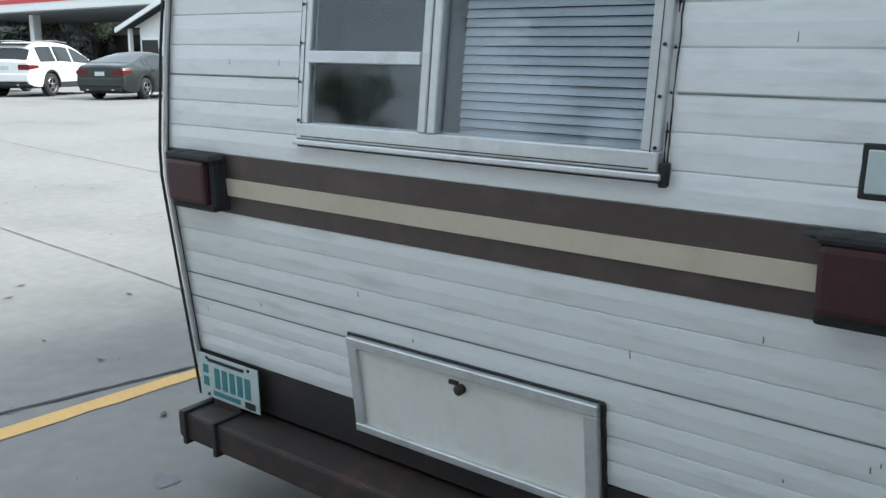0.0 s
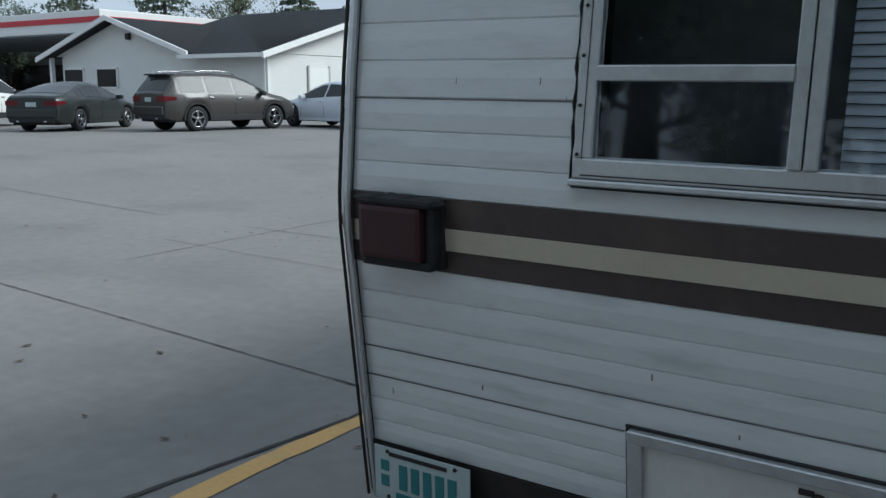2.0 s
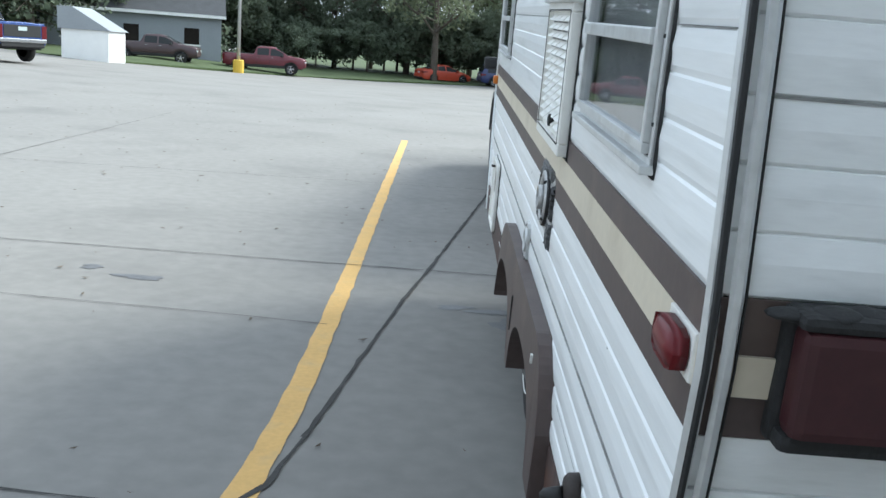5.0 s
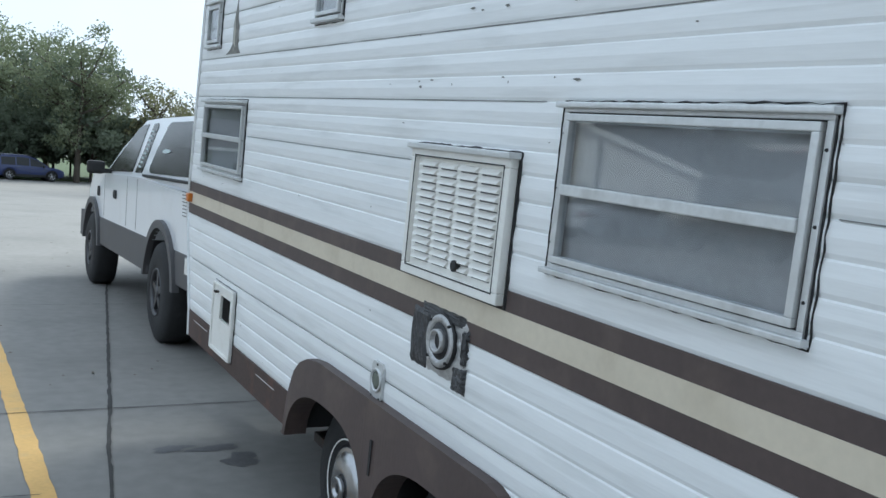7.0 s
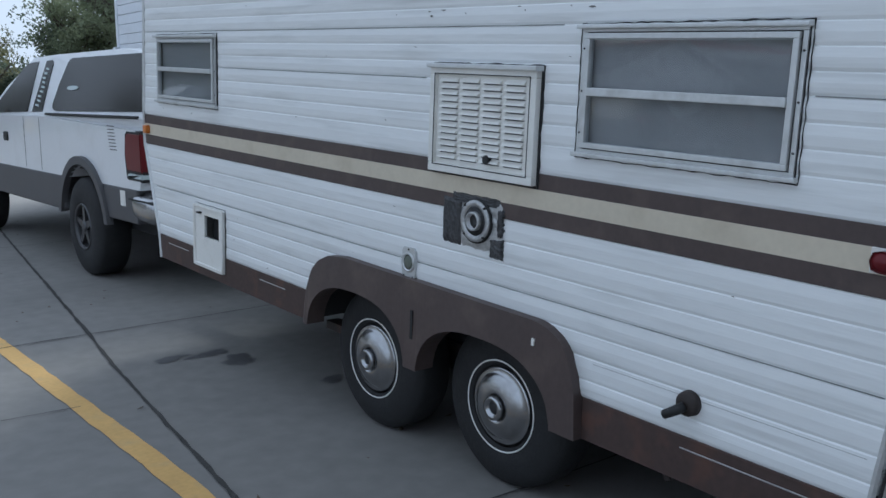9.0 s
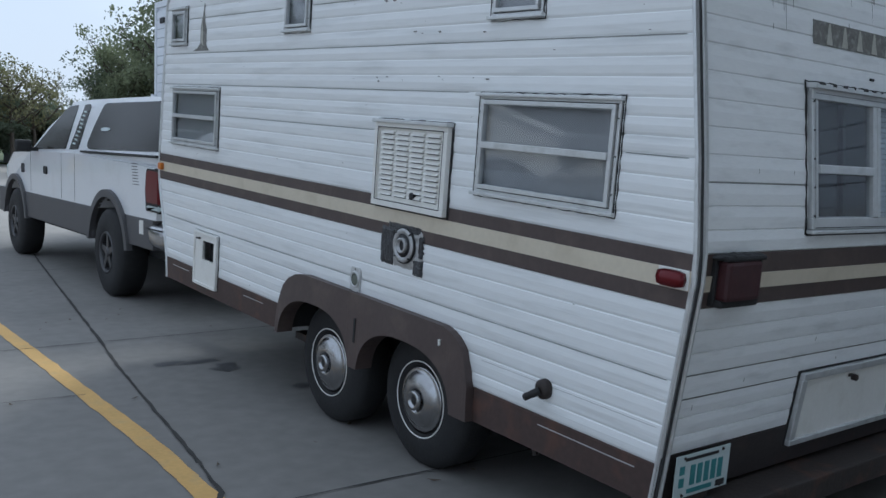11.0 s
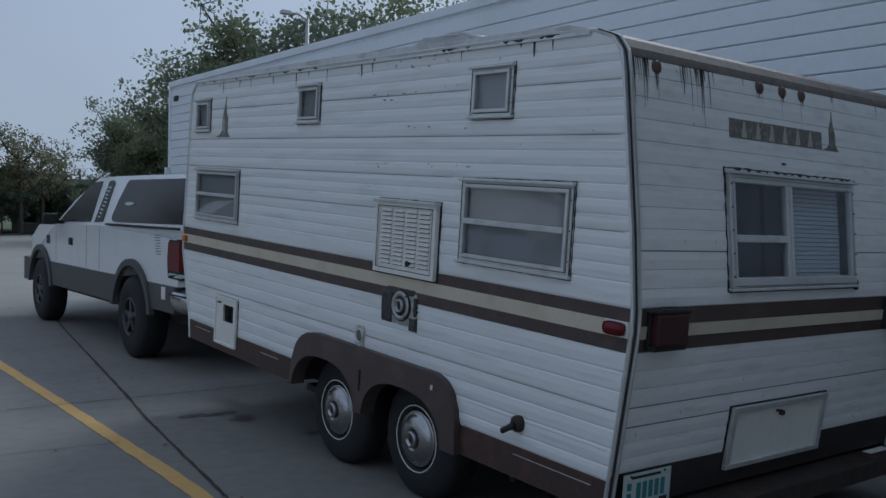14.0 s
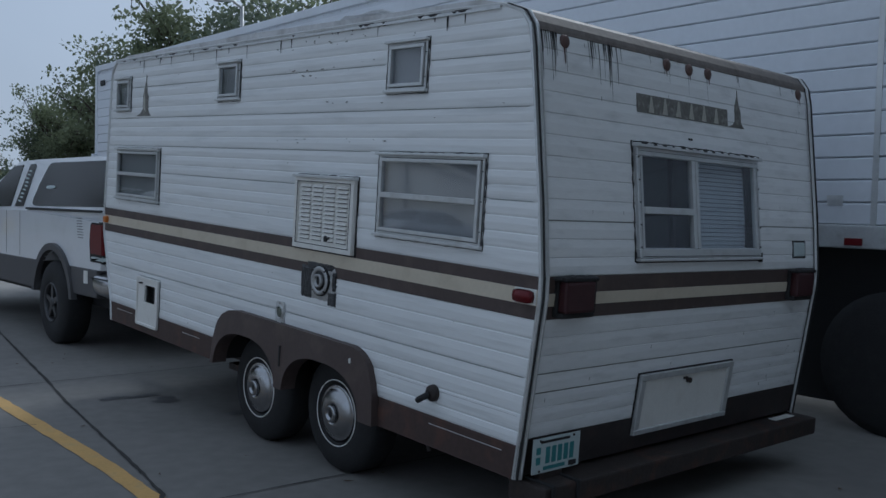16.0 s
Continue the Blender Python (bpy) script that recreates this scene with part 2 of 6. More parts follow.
def box(bm, x0, x1, y0, y1, z0, z1, bevel=0.0):
    r = bmesh.ops.create_cube(bm, size=1)
    vs = r["verts"]
    for v in vs:
        v.co = ((x0 + x1) / 2 + v.co.x * (x1 - x0), (y0 + y1) / 2 + v.co.y * (y1 - y0), (z0 + z1) / 2 + v.co.z * (z1 - z0))
    if bevel:
        es = list({e for v in vs for e in v.link_edges})
        bmesh.ops.bevel(bm, geom=es, offset=bevel, segments=2, affect="EDGES", profile=0.6)
    return bm


def boxed(*a, **k):
    return box(bmesh.new(), *a, **k)


def prism(bm, pts, axis, a, b):
    """pts in the two other axes (cyclic order kept), extruded along axis from a to b."""
    def co(p, q):
        return {0: (q, p[0], p[1]), 1: (p[0], q, p[1]), 2: (p[0], p[1], q)}[axis]
    va = [bm.verts.new(co(p, a)) for p in pts]
    vb = [bm.verts.new(co(p, b)) for p in pts]
    n = len(pts)
    bm.faces.new(va)
    bm.faces.new(vb[::-1])
    for i in range(n):
        bm.faces.new((va[i], vb[i], vb[(i + 1) % n], va[(i + 1) % n]))
    return bm


def lathe(bm, prof, axis, centre, n=32, caps=True):
    """prof: (offset along axis, radius) rings."""
    rings = []
    for o, r in prof:
        ring = []
        for k in range(n):
            a = 2 * math.pi * k / n
            u, w = r * math.cos(a), r * math.sin(a)
            p = {0: (o, u, w), 1: (u, o, w), 2: (u, w, o)}[axis]
            ring.append(bm.verts.new(Vector(centre) + Vector(p)))
        rings.append(ring)
    for p, q in zip(rings, rings[1:]):
        for k in range(n):
            bm.faces.new((p[k], p[(k + 1) % n], q[(k + 1) % n], q[k]))
    for ring in (rings[0], rings[-1]) if caps else ():
        try:
            bm.faces.new(ring)
        except ValueError:
            pass
    return bm


def tube(bm, pts, r, n=6):
    rs = r if isinstance(r, (list, tuple)) else [r] * len(pts)
    rings = []
    for i, p in enumerate(pts):
        p = Vector(p)
        d = (Vector(pts[min(i + 1, len(pts) - 1)]) - Vector(pts[max(i - 1, 0)])).normalized()
        u = d.cross(Vector((0.31, 0.2, 0.93))).normalized()
        w = d.cross(u)
        rings.append([bm.verts.new(p + rs[i] * (u * math.cos(2 * math.pi * k / n) + w * math.sin(2 * math.pi * k / n))) for k in range(n)])
    for p, q in zip(rings, rings[1:]):
        for k in range(n):
            bm.faces.new((p[k], p[(k + 1) % n], q[(k + 1) % n], q[k]))
    bm.faces.new(rings[0])
    bm.faces.new(rings[-1][::-1])
    return bm


def lerp(table, z):
    if z <= table[0][0]:
        return table[0][1]
    for (a, p), (b, q) in zip(table, table[1:]):
        if z <= b:
            return p + (q - p) * (z - a) / (b - a)
    return table[-1][1]


# ---- ground ----
def smooth(a, b, v):
    v = min(1, max(0, (v - a) / (b - a)))
    return v * v * (3 - 2 * v)


def ground_z(x, y):
    return 0.3 * smooth(5, 17, -x) - 0.9 * smooth(22, 62, y) * smooth(-30, -14, x)


def make_ground():
    bm = bmesh.new()
    xs = [-900, -400, -200, -120, -90] + [-70 + 2.5 * i for i in range(45)] + [50, 70, 100, 200, 400, 900]
    ys = [-900, -300, -100, -50, -30, -20] + [-15 + 2.5 * i for i in range(36)] + [85, 100, 150, 300, 900]
    g = [[bm.verts.new((x, y, ground_z(x, y))) for x in xs] for y in ys]
    for j in range(len(ys) - 1):
        for i in range(len(xs) - 1):
            bm.faces.new((g[j][i], g[j][i + 1], g[j + 1][i + 1], g[j + 1][i]))
    return solid("ground", bm, CONCRETE, "pale worn concrete car park with stains", "ground", kind="structure")


make_ground()


def ribbon(bm, pts, w, z, rng, rag=0.0, step=0.12):
    prev = None
    for (x0, y0), (x1, y1) in zip(pts, pts[1:]):
        d = Vector((x1 - x0, y1 - y0))
        n = max(1, int(d.length / step))
        u = d.normalized()
        s = Vector((-u.y, u.x))
        for i in range(n + 1):
            c = Vector((x0, y0)) + d * i / n
            a, b = c + s * (w / 2 + rng.uniform(-rag, rag)), c - s * (w / 2 + rng.uniform(-rag, rag))
            cur = (bm.verts.new((a.x, a.y, ground_z(a.x, a.y) + z)), bm.verts.new((b.x, b.y, ground_z(b.x, b.y) + z)))
            if prev:
                bm.faces.new((prev[0], prev[1], cur[1], cur[0]))
            prev = cur
    return bm


rng = random.Random(3)
bm = ribbon(bmesh.new(), [(-0.94, -3.2), (-0.935, 0.6), (-0.905, 1.3), (-0.865, 1.9), (-0.842, 2.6), (-0.845, 5.0), (-0.90, 13.8)], 0.105, 0.004, rng, 0.006)
solid("parking_line", bm, YELLOW, "worn yellow painted parking line on concrete", "road marking", kind="structure")


def wander(a, b, n, amp):
    return [(a[0] + (b[0] - a[0]) * i / n + (rng.uniform(-amp, amp) if 0 < i < n else 0),
             a[1] + (b[1] - a[1]) * i / n + (rng.uniform(-amp, amp) if 0 < i < n else 0)) for i in range(n + 1)]


JOINTS = [([(0.62, 10.9), (0.40, 9.6), (-0.32, 4.95), (-0.48, 4.0), (-0.75, 2.05), (-0.82, 1.65), (-0.95, 1.45), (-0.965, 1.1), (-1.0, 0.85), (-1.05, 0.5), (-1.11, 0.08), (-1.17, -0.25), (-1.3, -3.0)], 0.022),
          (wander((-1.0, 1.46), (-12.0, 2.55), 14, 0.012), 0.010),
          (wander((-0.95, 1.45), (4.5, 1.2), 8, 0.012), 0.010),
          (wander((-12.0, 5.1), (4.5, 4.72), 16, 0.012), 0.010),
          (wander((-5.0, 3.0), (-5.4, 16.0), 10, 0.012), 0.009),
          (wander((-5.0, 8.6), (3.0, 8.9), 8, 0.012), 0.008),
          (wander((-6.0, 3.95), (-0.85, 3.47), 10, 0.012), 0.006)]
for pts, w in JOINTS:
    solid("concrete_joint", ribbon(bmesh.new(), pts, w, 0.006, rng, w * 0.25, 0.08), JOINT,
          "dark tar-filled joint between concrete slabs", "joint", kind="structure")


def blot(cx, cy, rx, ry, seed, z):
    r = random.Random(seed)
    bm = bmesh.new()
    ph = [r.uniform(0, 6.28) for _ in range(5)]
    vs = []
    for k in range(40):
        a = 2 * math.pi * k / 40
        q = 1 + 0.22 * math.sin(2 * a + ph[0]) + 0.16 * math.sin(3 * a + ph[1]) + 0.12 * math.sin(5 * a + ph[2]) + 0.08 * math.sin(9 * a + ph[3])
        x, y = cx + rx * q * math.cos(a), cy + ry * q * math.sin(a)
        vs.append(bm.verts.new((x, y, ground_z(x, y) + z)))
    bm.faces.new(vs)
    return bm


for i, (cx, cy, rx, ry) in enumerate([(0.13, 3.70, 0.10, 0.10), (0.05, 3.92, 0.11, 0.06), (-0.17, 3.97, 0.10, 0.05), (0.34, 3.04, 0.07, 0.05), (-0.09, -0.08, 0.07, 0.035), (-2.07, 4.16, 0.13, 0.06),
                                      (-2.42, 4.33, 0.07, 0.05), (-1.15, -0.1, 0.04, 0.03)]):
    solid("oil_stain", blot(cx, cy, rx, ry, 20 + i, 0.003), WET, "dark oily stain soaked into the concrete", "stain", "oil stains")

bm = bmesh.new()
r = random.Random(11)
for _ in range(420):
    x, y = r.uniform(-9, -0.6), r.uniform(-1.5, 22)
    if r.random() < 0.2:
        x = r.uniform(-0.9, 2.4)
    a, s = r.uniform(0, 3.14), r.uniform(0.008, 0.035)
    d, e = Vector((math.cos(a), math.sin(a))) * s, Vector((-math.sin(a), math.cos(a))) * s * r.uniform(0.2, 0.6)
    z = ground_z(x, y) + 0.007
    bm.faces.new([bm.verts.new((x + p.x, y + p.y, z + q)) for p, q in ((d, 0.004), (e, 0), (-d, 0.006), (-e, 0.001))])
solid("leaf_litter", bm, LITTER, "scattered dry leaf scraps on the concrete", "litter", kind="stuff")

# ---- travel trailer, in its own frame ----
trailer = thing("travel_trailer", "old white ribbed-aluminium travel trailer with brown and cream stripes", "travel trailer", TRAILER)
WIDTH = 2.38
REAR_Y = [(0.43, 0.06), (0.72, 0.03), (1.12, -0.009), (1.22, -0.018), (1.32, -0.014), (1.55, 0.012), (1.80, 0.05), (2.25, 0.12), (2.34, 0.142), (2.40, 0.19), (2.437, 0.30)]
FRONT_Y = [(0.43, 4.445), (0.58, 4.47), (1.12, 4.655), (1.30, 4.665), (2.30, 4.60), (2.38, 4.575), (2.437, 4.50)]


def rear_y(z):
    return lerp(REAR_Y, z)


def front_y(z):
    return lerp(FRONT_Y, z)


# openings in the near side: name, y0, y1, z0, z1
SIDE_OPENINGS = [("sw", 0.38, 1.07, 1.425, 1.745), ("fw", 3.70, 4.395, 1.43, 1.73), ("u1", 4.26, 4.45, 2.10, 2.265),
                 ("u2", 2.60, 2.80, 2.135, 2.295), ("u3", 0.82, 1.045, 2.125, 2.29), ("arch", 1.04, 2.69, 0.0, 0.60), ("arch", 1.07, 2.65, 0.60, 0.70), ("arch", 1.15, 2.56, 0.70, 0.765),
                 ("hatch", 3.645, 3.82, 0.66, 0.785)]
REAR_OPENINGS = [("rw", 0.69, 1.68, 1.42, 1.84)]


def spans(lo, hi, z, openings):
    out = [(lo, hi)]
    for _, a, b, c, d in openings:
        if c < z < d:
            nxt = []
            for p, q in out:
                if b <= p or a >= q:
                    nxt.append((p, q))
                else:
                    if a > p:
                        nxt.append((p, a))
                    if b < q:
                        nxt.append((b, q))
            out = nxt
    return out


def rib_levels(z0, z1, pitch, depth, groove):
    """(z, depth) polyline of a ribbed sheet from z0 up to z1."""
    n = max(1, round((z1 - z0) / pitch))
    p = (z1 - z0) / n
    out = []
    for i in range(n):
        a = z0 + i * p
        out += [(a, depth), (a + groove, 0.0), (a + p * 0.55, -0.0022), (a + p - groove * 0.4, 0.0)]
    out.append((z1, depth))
    return out


def sheet(z0, z1, pitch, side, openings, mat, depth=0.0036, groove=0.010):
    lv = rib_levels(z0, z1, pitch, depth, groove)
    cuts = sorted({c for o in openings for c in o[3:5] if z0 < c < z1})
    full = []
    for (a, da), (b, db) in zip(lv, lv[1:]):
        zs = [a] + [c for c in cuts if a < c < b] + [b]
        for p, q in zip(zs, zs[1:]):
            if q - p > 1e-5:
                full.append((p, da + (db - da) * (p - a) / (b - a), q, da + (db - da) * (q - a) / (b - a)))
    bm = bmesh.new()
    for p, dp, q, dq in full:
        mid = (p + q) / 2
        lo, hi = (rear_y(mid), front_y(mid)) if side else (0.0, WIDTH)
        for a, b in spans(lo, hi, mid, openings):
            if side:
                ends = [(rear_y(p) if a == lo else a, p, dp), (front_y(p) if b == hi else b, p, dp),
                        (front_y(q) if b == hi else b, q, dq), (rear_y(q) if a == lo else a, q, dq)]
                if side == 1:
                    co = [(d, y, z) for y, z, d in ends]
                else:
                    co = [(WIDTH - d, y, z) for y, z, d in ends]
            else:
                co = [(a, rear_y(p) + dp, p), (b, rear_y(p) + dp, p), (b, rear_y(q) + dq, q), (a, rear_y(q) + dq, q)]
            bm.faces.new([bm.verts.new(c) for c in co])
    bmesh.ops.remove_doubles(bm, verts=bm.verts, dist=0.0003)
    bm.faces.ensure_lookup_table()
    left = set(bm.faces)
    while left:
        stack, isle = [left.pop()], []
        while stack:
            f = stack.pop()
            isle.append(f)
            for e in f.edges:
                for g in e.link_faces:
                    if g in left:
                        left.remove(g)
                        stack.append(g)
        piece = bmesh.new()
        made = {}
        for f in isle:
            piece.faces.new([made.setdefault(v, None) or made.update({v: piece.verts.new(v.co)}) or made[v] for v in f.verts])
        part("siding_panel", piece, mat, trailer)
    bm.free()


def seam(z, side, a, b, h=0.0045):
    """A thin dark strip that draws the shadow line in the lap of two sheets."""
    if side:
        part("seam", boxed(-0.0012, 0.006, a, b, z - h / 2, z + h / 2), SEAM, trailer)
    else:
        part("seam", boxed(a, b, rear_y(z) - 0.0012, rear_y(z) + 0.006, z - h / 2, z + h / 2), SEAM, trailer)


UPPER = [1.30, 1.40, 1.605, 1.795, 2.00, 2.225, 2.437]
for a, b in zip(UPPER, UPPER[1:]):
    sheet(a, b, 0.075, 1, SIDE_OPENINGS, SIDING)
    sheet(a, b, 0.1, 2, [], SIDING)
LOWER = [0.575, 0.635, 0.87, 1.12]
for a, b in zip(LOWER, LOWER[1:]):
    sheet(a, b, 0.083, 1, SIDE_OPENINGS, SIDING)
    sheet(a, b, 0.083, 2, [], SIDING)
REAR_UP = [1.30, 1.533, 1.80, 2.07, 2.34]
for a, b in zip(REAR_UP, REAR_UP[1:]):
    sheet(a, b, 0.09, 0, REAR_OPENINGS, SIDING, 0.0045, 0.0045)
for a, b in ((0.60, 0.80), (0.80, 0.884), (0.884, 1.12)):
    sheet(a, b, 0.08, 0, [], SIDING, 0.0045, 0.0045)


for z, a, b in ((2.225, 0.14, 0.76), (2.225, 1.12, 2.54), (2.225, 2.9, 4.2), (2.0, 0.12, 4.6), (1.795, 1.2, 4.6), (1.605, 0.06, 0.32), (1.605, 1.9, 3.63), (0.87, 0.05, 4.5), (0.70, 0.07, 0.98)):
    seam(z, 1, a, b, 0.0020 if z > 1 else 0.0012)
for z, a, b in ((1.533, 0.02, 0.63), (1.533, 1.74, 2.36), (0.884, 0.02, 2.36), (0.80, 0.02, 0.76)):
    seam(z, 0, a, b, 0.0034 if z > 1 else 0.0018)


def band(name, z0, z1, mat, side, proud, lo=None, hi=None, label=""):
    """A flat painted strip along the side (1: near, 2: far) or the rear (0)."""
    bm = bmesh.new()
    if side:
        x = -proud if side == 1 else WIDTH + proud
        x2 = 0.012 if side == 1 else WIDTH - 0.012
        a0, a1 = (rear_y(z0), rear_y(z1)) if lo is None else (lo, lo)
        b0, b1 = (front_y(z0), front_y(z1)) if hi is None else (hi, hi)
        pts = [(a0, z0), (b0, z0), (b1, z1), (a1, z1)]
        prism(bm, pts, 0, x, x2)
    else:
        lo, hi = 0.0 if lo is None else lo, WIDTH if hi is None else hi
        pts = [(rear_y(z0) - proud, z0), (rear_y(z1) - proud, z1), (rear_y(z1) + 0.012, z1), (rear_y(z0) + 0.012, z0)]
        prism(bm, pts, 0, lo, hi)
    return part(name, bm, mat, trailer, label)


for s in (1, 2):
    band("brown_stripe", 1.245, 1.30, BROWN, s, 0.002, label="dark brown upper stripe")
    band("cream_stripe", 1.178, 1.245, CREAM, s, 0.003, label="cream middle stripe")
    band("brown_stripe", 1.12, 1.178, BROWN, s, 0.002, label="dark brown lower stripe")
band("brown_stripe", 1.12, 1.30, BROWN, 0, 0.002, label="dark brown rear band")
band("cream_stripe", 1.176, 1.229, CREAM, 0, 0.004, 0.02, 2.045, label="cream middle stripe")
band("skirt", 0.43, 0.575, SKIRT, 1, 0.004, hi=1.01, label="rust-marked brown skirt")
band("skirt", 0.43, 0.575, SKIRT, 1, 0.004, lo=2.72, label="rust-marked brown skirt")
band("skirt", 0.43, 0.575, SKIRT, 2, 0.004)
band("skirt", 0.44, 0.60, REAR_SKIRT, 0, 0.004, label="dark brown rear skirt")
for y0, y1 in ((0.14, 0.62), (2.95, 3.2), (4.05, 4.33)):
    part("scratch", boxed(-0.007, 0, y0, y1, 0.536, 0.539), ALU, trailer, "bare metal scratch")

# roof, front wall, floor, and dark sheets added to keep the inside unlit
bm = bmesh.new()
prism(bm, [(0.30, 2.437), (4.50, 2.437), (4.3, 2.47), (2.4, 2.485), (0.45, 2.47)], 0, -0.004, WIDTH + 0.004)
part("roof", bm, ROOF, trailer, "grey coated flat roof")
fr = [(z, front_y(z)) for z in (0.43, 0.8, 1.12, 1.3, 1.8, 2.3, 2.38, 2.437)]
bm = bmesh.new()
prism(bm, [(y - 0.002, z) for z, y in fr] + [(y - 0.05, z) for z, y in fr[::-1]], 0, 0.004, WIDTH - 0.004)
part("front_wall", bm, SIDING, trailer)
part("floor_pan", boxed(0.33, WIDTH - 0.33, 0.12, 4.42, 0.40, 0.44), STEEL, trailer, "rusty steel underside")
for x in (0.55, 1.75):
    part("chassis_rail", boxed(x, x + 0.07, 0.05, 4.9, 0.26, 0.40), STEEL, trailer)
bm = bmesh.new()
prism(bm, [(0.10, 0.83), (4.46, 0.83), (4.58, 1.2), (4.5, 2.42), (0.33, 2.42), (0.08, 1.3)], 0, 0.075, 0.08)
prism(bm, [(0.10, 0.83), (4.46, 0.83), (4.58, 1.2), (4.5, 2.42), (0.33, 2.42), (0.08, 1.3)], 0, WIDTH - 0.08, WIDTH - 0.075)
part("inner_lining", bm, DARK, trailer)

# rear curved top, with the dark rolled edge
top = [(2.325, rear_y(2.325)), (2.34, 0.142), (2.36, 0.150), (2.40, 0.19), (2.425, 0.245), (2.437, 0.30)]
bm = bmesh.new()
prism(bm, [(y - 0.004, z) for z, y in top] + [(y + 0.03, z - 0.03) for z, y in top[::-1]], 0, 0.004, WIDTH - 0.004)
part("rear_roof_edge", bm, WEATHERED, trailer, "grey-brown weathered metal roof edge")


def edge_trim(x, sign):
    zs = [0.43, 0.8, 1.0, 1.12, 1.21, 1.30, 1.6, 2.0, 2.25, 2.34, 2.37, 2.40, 2.42, 2.437]
    pts = [(x - sign * 0.008, rear_y(z) - 0.012, z) for z in zs] + [(x, y, 2.442) for y in (0.6, 1.5, 3.0, 4.4, 4.50)]
    part("corner_trim", tube(bmesh.new(), [(p[0] + sign * 0.004, p[1] + 0.018, p[2]) for p in pts], 0.011, 6), ALU, trailer, "white corner moulding")
    part("corner_trim", tube(bmesh.new(), [(p[0] - sign * 0.016, p[1] - 0.001, p[2]) for p in pts[:14]], 0.0085, 6), ALU, trailer, "white corner moulding")
    part("corner_gasket", tube(bmesh.new(), [(p[0] + sign * 0.008, p[1] - 0.004, p[2]) for p in pts[:14]], 0.005, 6), GASKET, trailer, "black rubber corner insert")
    part("corner_seal", tube(bmesh.new(), [(p[0] - sign * 0.028, p[1] + 0.003, p[2]) for p in pts[:14]], 0.002, 5), SEALANT, trailer, "thin black seal")
    zs = [0.43, 0.58, 0.9, 1.12, 1.3, 1.8, 2.3, 2.38, 2.41, 2.437]
    part("front_corner_trim", tube(bmesh.new(), [(x, front_y(z), z) for z in zs] + [(x, 4.4, 2.445)], 0.013, 6), ALU, trailer)


edge_trim(0.0, -1)
edge_trim(WIDTH, 1)
# roof gutter with lumps of sealant
part("gutter", boxed(-0.014, 0.0, 0.32, 4.48, 2.418, 2.432), ALU, trailer, "dirty drip rail")
r = random.Random(5)
for i in range(26):
    y = r.uniform(0.5, 4.4)
    bm = bmesh.new()
    bmesh.ops.create_icosphere(bm, subdivisions=1, radius=1)
    sx = r.uniform(0.03, 0.11)
    for v in bm.verts:
        v.co = (-0.004 + v.co.x * 0.013, y + v.co.y * sx, 2.43 + v.co.z * r.uniform(0.008, 0.016))
    part("sealant_lump", bm, SEALANT if i % 3 else ROOF, trailer, smooth=True)


def streak(z0, y0, length, w, side=0, mat=SEALANT):
    """A run of tar down the rear or the side, following the surface."""
    bm = bmesh.new()
    n = max(2, int(length / 0.04))
    prev = None
    for i in range(n + 1):
        z = z0 - length * i / n
        ww = w * (1 - 0.75 * i / n) * r.uniform(0.75, 1.2)
        if side:
            cur = (bm.verts.new((-0.003, y0 - ww / 2, z)), bm.verts.new((-0.003, y0 + ww / 2, z)))
        else:
            cur = (bm.verts.new((y0 - ww / 2, rear_y(z) - 0.004, z)), bm.verts.new((y0 + ww / 2, rear_y(z) - 0.004, z)))
        if prev:
            bm.faces.new((prev[0], prev[1], cur[1], cur[0]))
        prev = cur
    return part("tar_run", bm, mat, trailer)


for i in range(40):
    x = r.choice([r.uniform(0.05, 0.60), r.uniform(0.05, 0.60), r.uniform(0.05, 0.60), r.uniform(0.66, 2.3)])
    streak(2.33, x, r.choice([r.uniform(0.03, 0.12), r.uniform(0.08, 0.2), r.uniform(0.05, 0.26)]) if x < 0.6 else r.uniform(0.01, 0.09), r.uniform(0.004, 0.010))
for x in (0.20, 0.95, 1.14, 1.31, 2.26):
    streak(2.272, x + r.uniform(-0.01, 0.01), r.uniform(0.02, 0.09), r.uniform(0.008, 0.016), 0, OLD_LENS)
    streak(2.274, x + r.uniform(-0.02, 0.02), r.uniform(0.03, 0.2), 0.003)
for i in range(16):
    streak(2.425, r.uniform(0.4, 4.2), r.uniform(0.02, 0.1), r.uniform(0.008, 0.02), 1)
# flakes where the paint is gone, on the side
bm = bmesh.new()
for i in range(104):
    y, z = (r.gauss(1.55, 0.28), r.choice([2.40, 2.37, 2.24, 2.22, 2.05, 1.85])) if i < 46 else (r.uniform(0.1, 4.5), r.uniform(0.62, 2.4))
    if any(a - 0.06 < y < b + 0.06 and c - 0.06 < z < d + 0.06 for _, a, b, c, d in SIDE_OPENINGS) or 1.11 < z < 1.31 or not 0.2 < y < 4.4 or (1.2 < y < 1.95 and z < 1.7):
        continue
    z += r.uniform(-0.02, 0.02)
    w, h = r.uniform(0.002, 0.018), r.uniform(0.002, 0.005)
    if i >= 46:
        w, h = w * 0.5, h * 0.6
    k = r.uniform(-0.4, 0.4)
    bm.faces.new([bm.verts.new((-0.0045, y + p * w + q * h * k, z + q * h)) for p, q in ((-1, -0.3), (0.1, -1), (1, 0.2), (0.2, 0.9), (-0.6, 0.7))])
tagged(part("paint_chip", bm, DECAL, trailer, "small dark paint chips"), kind="stuff")
bm = bmesh.new()
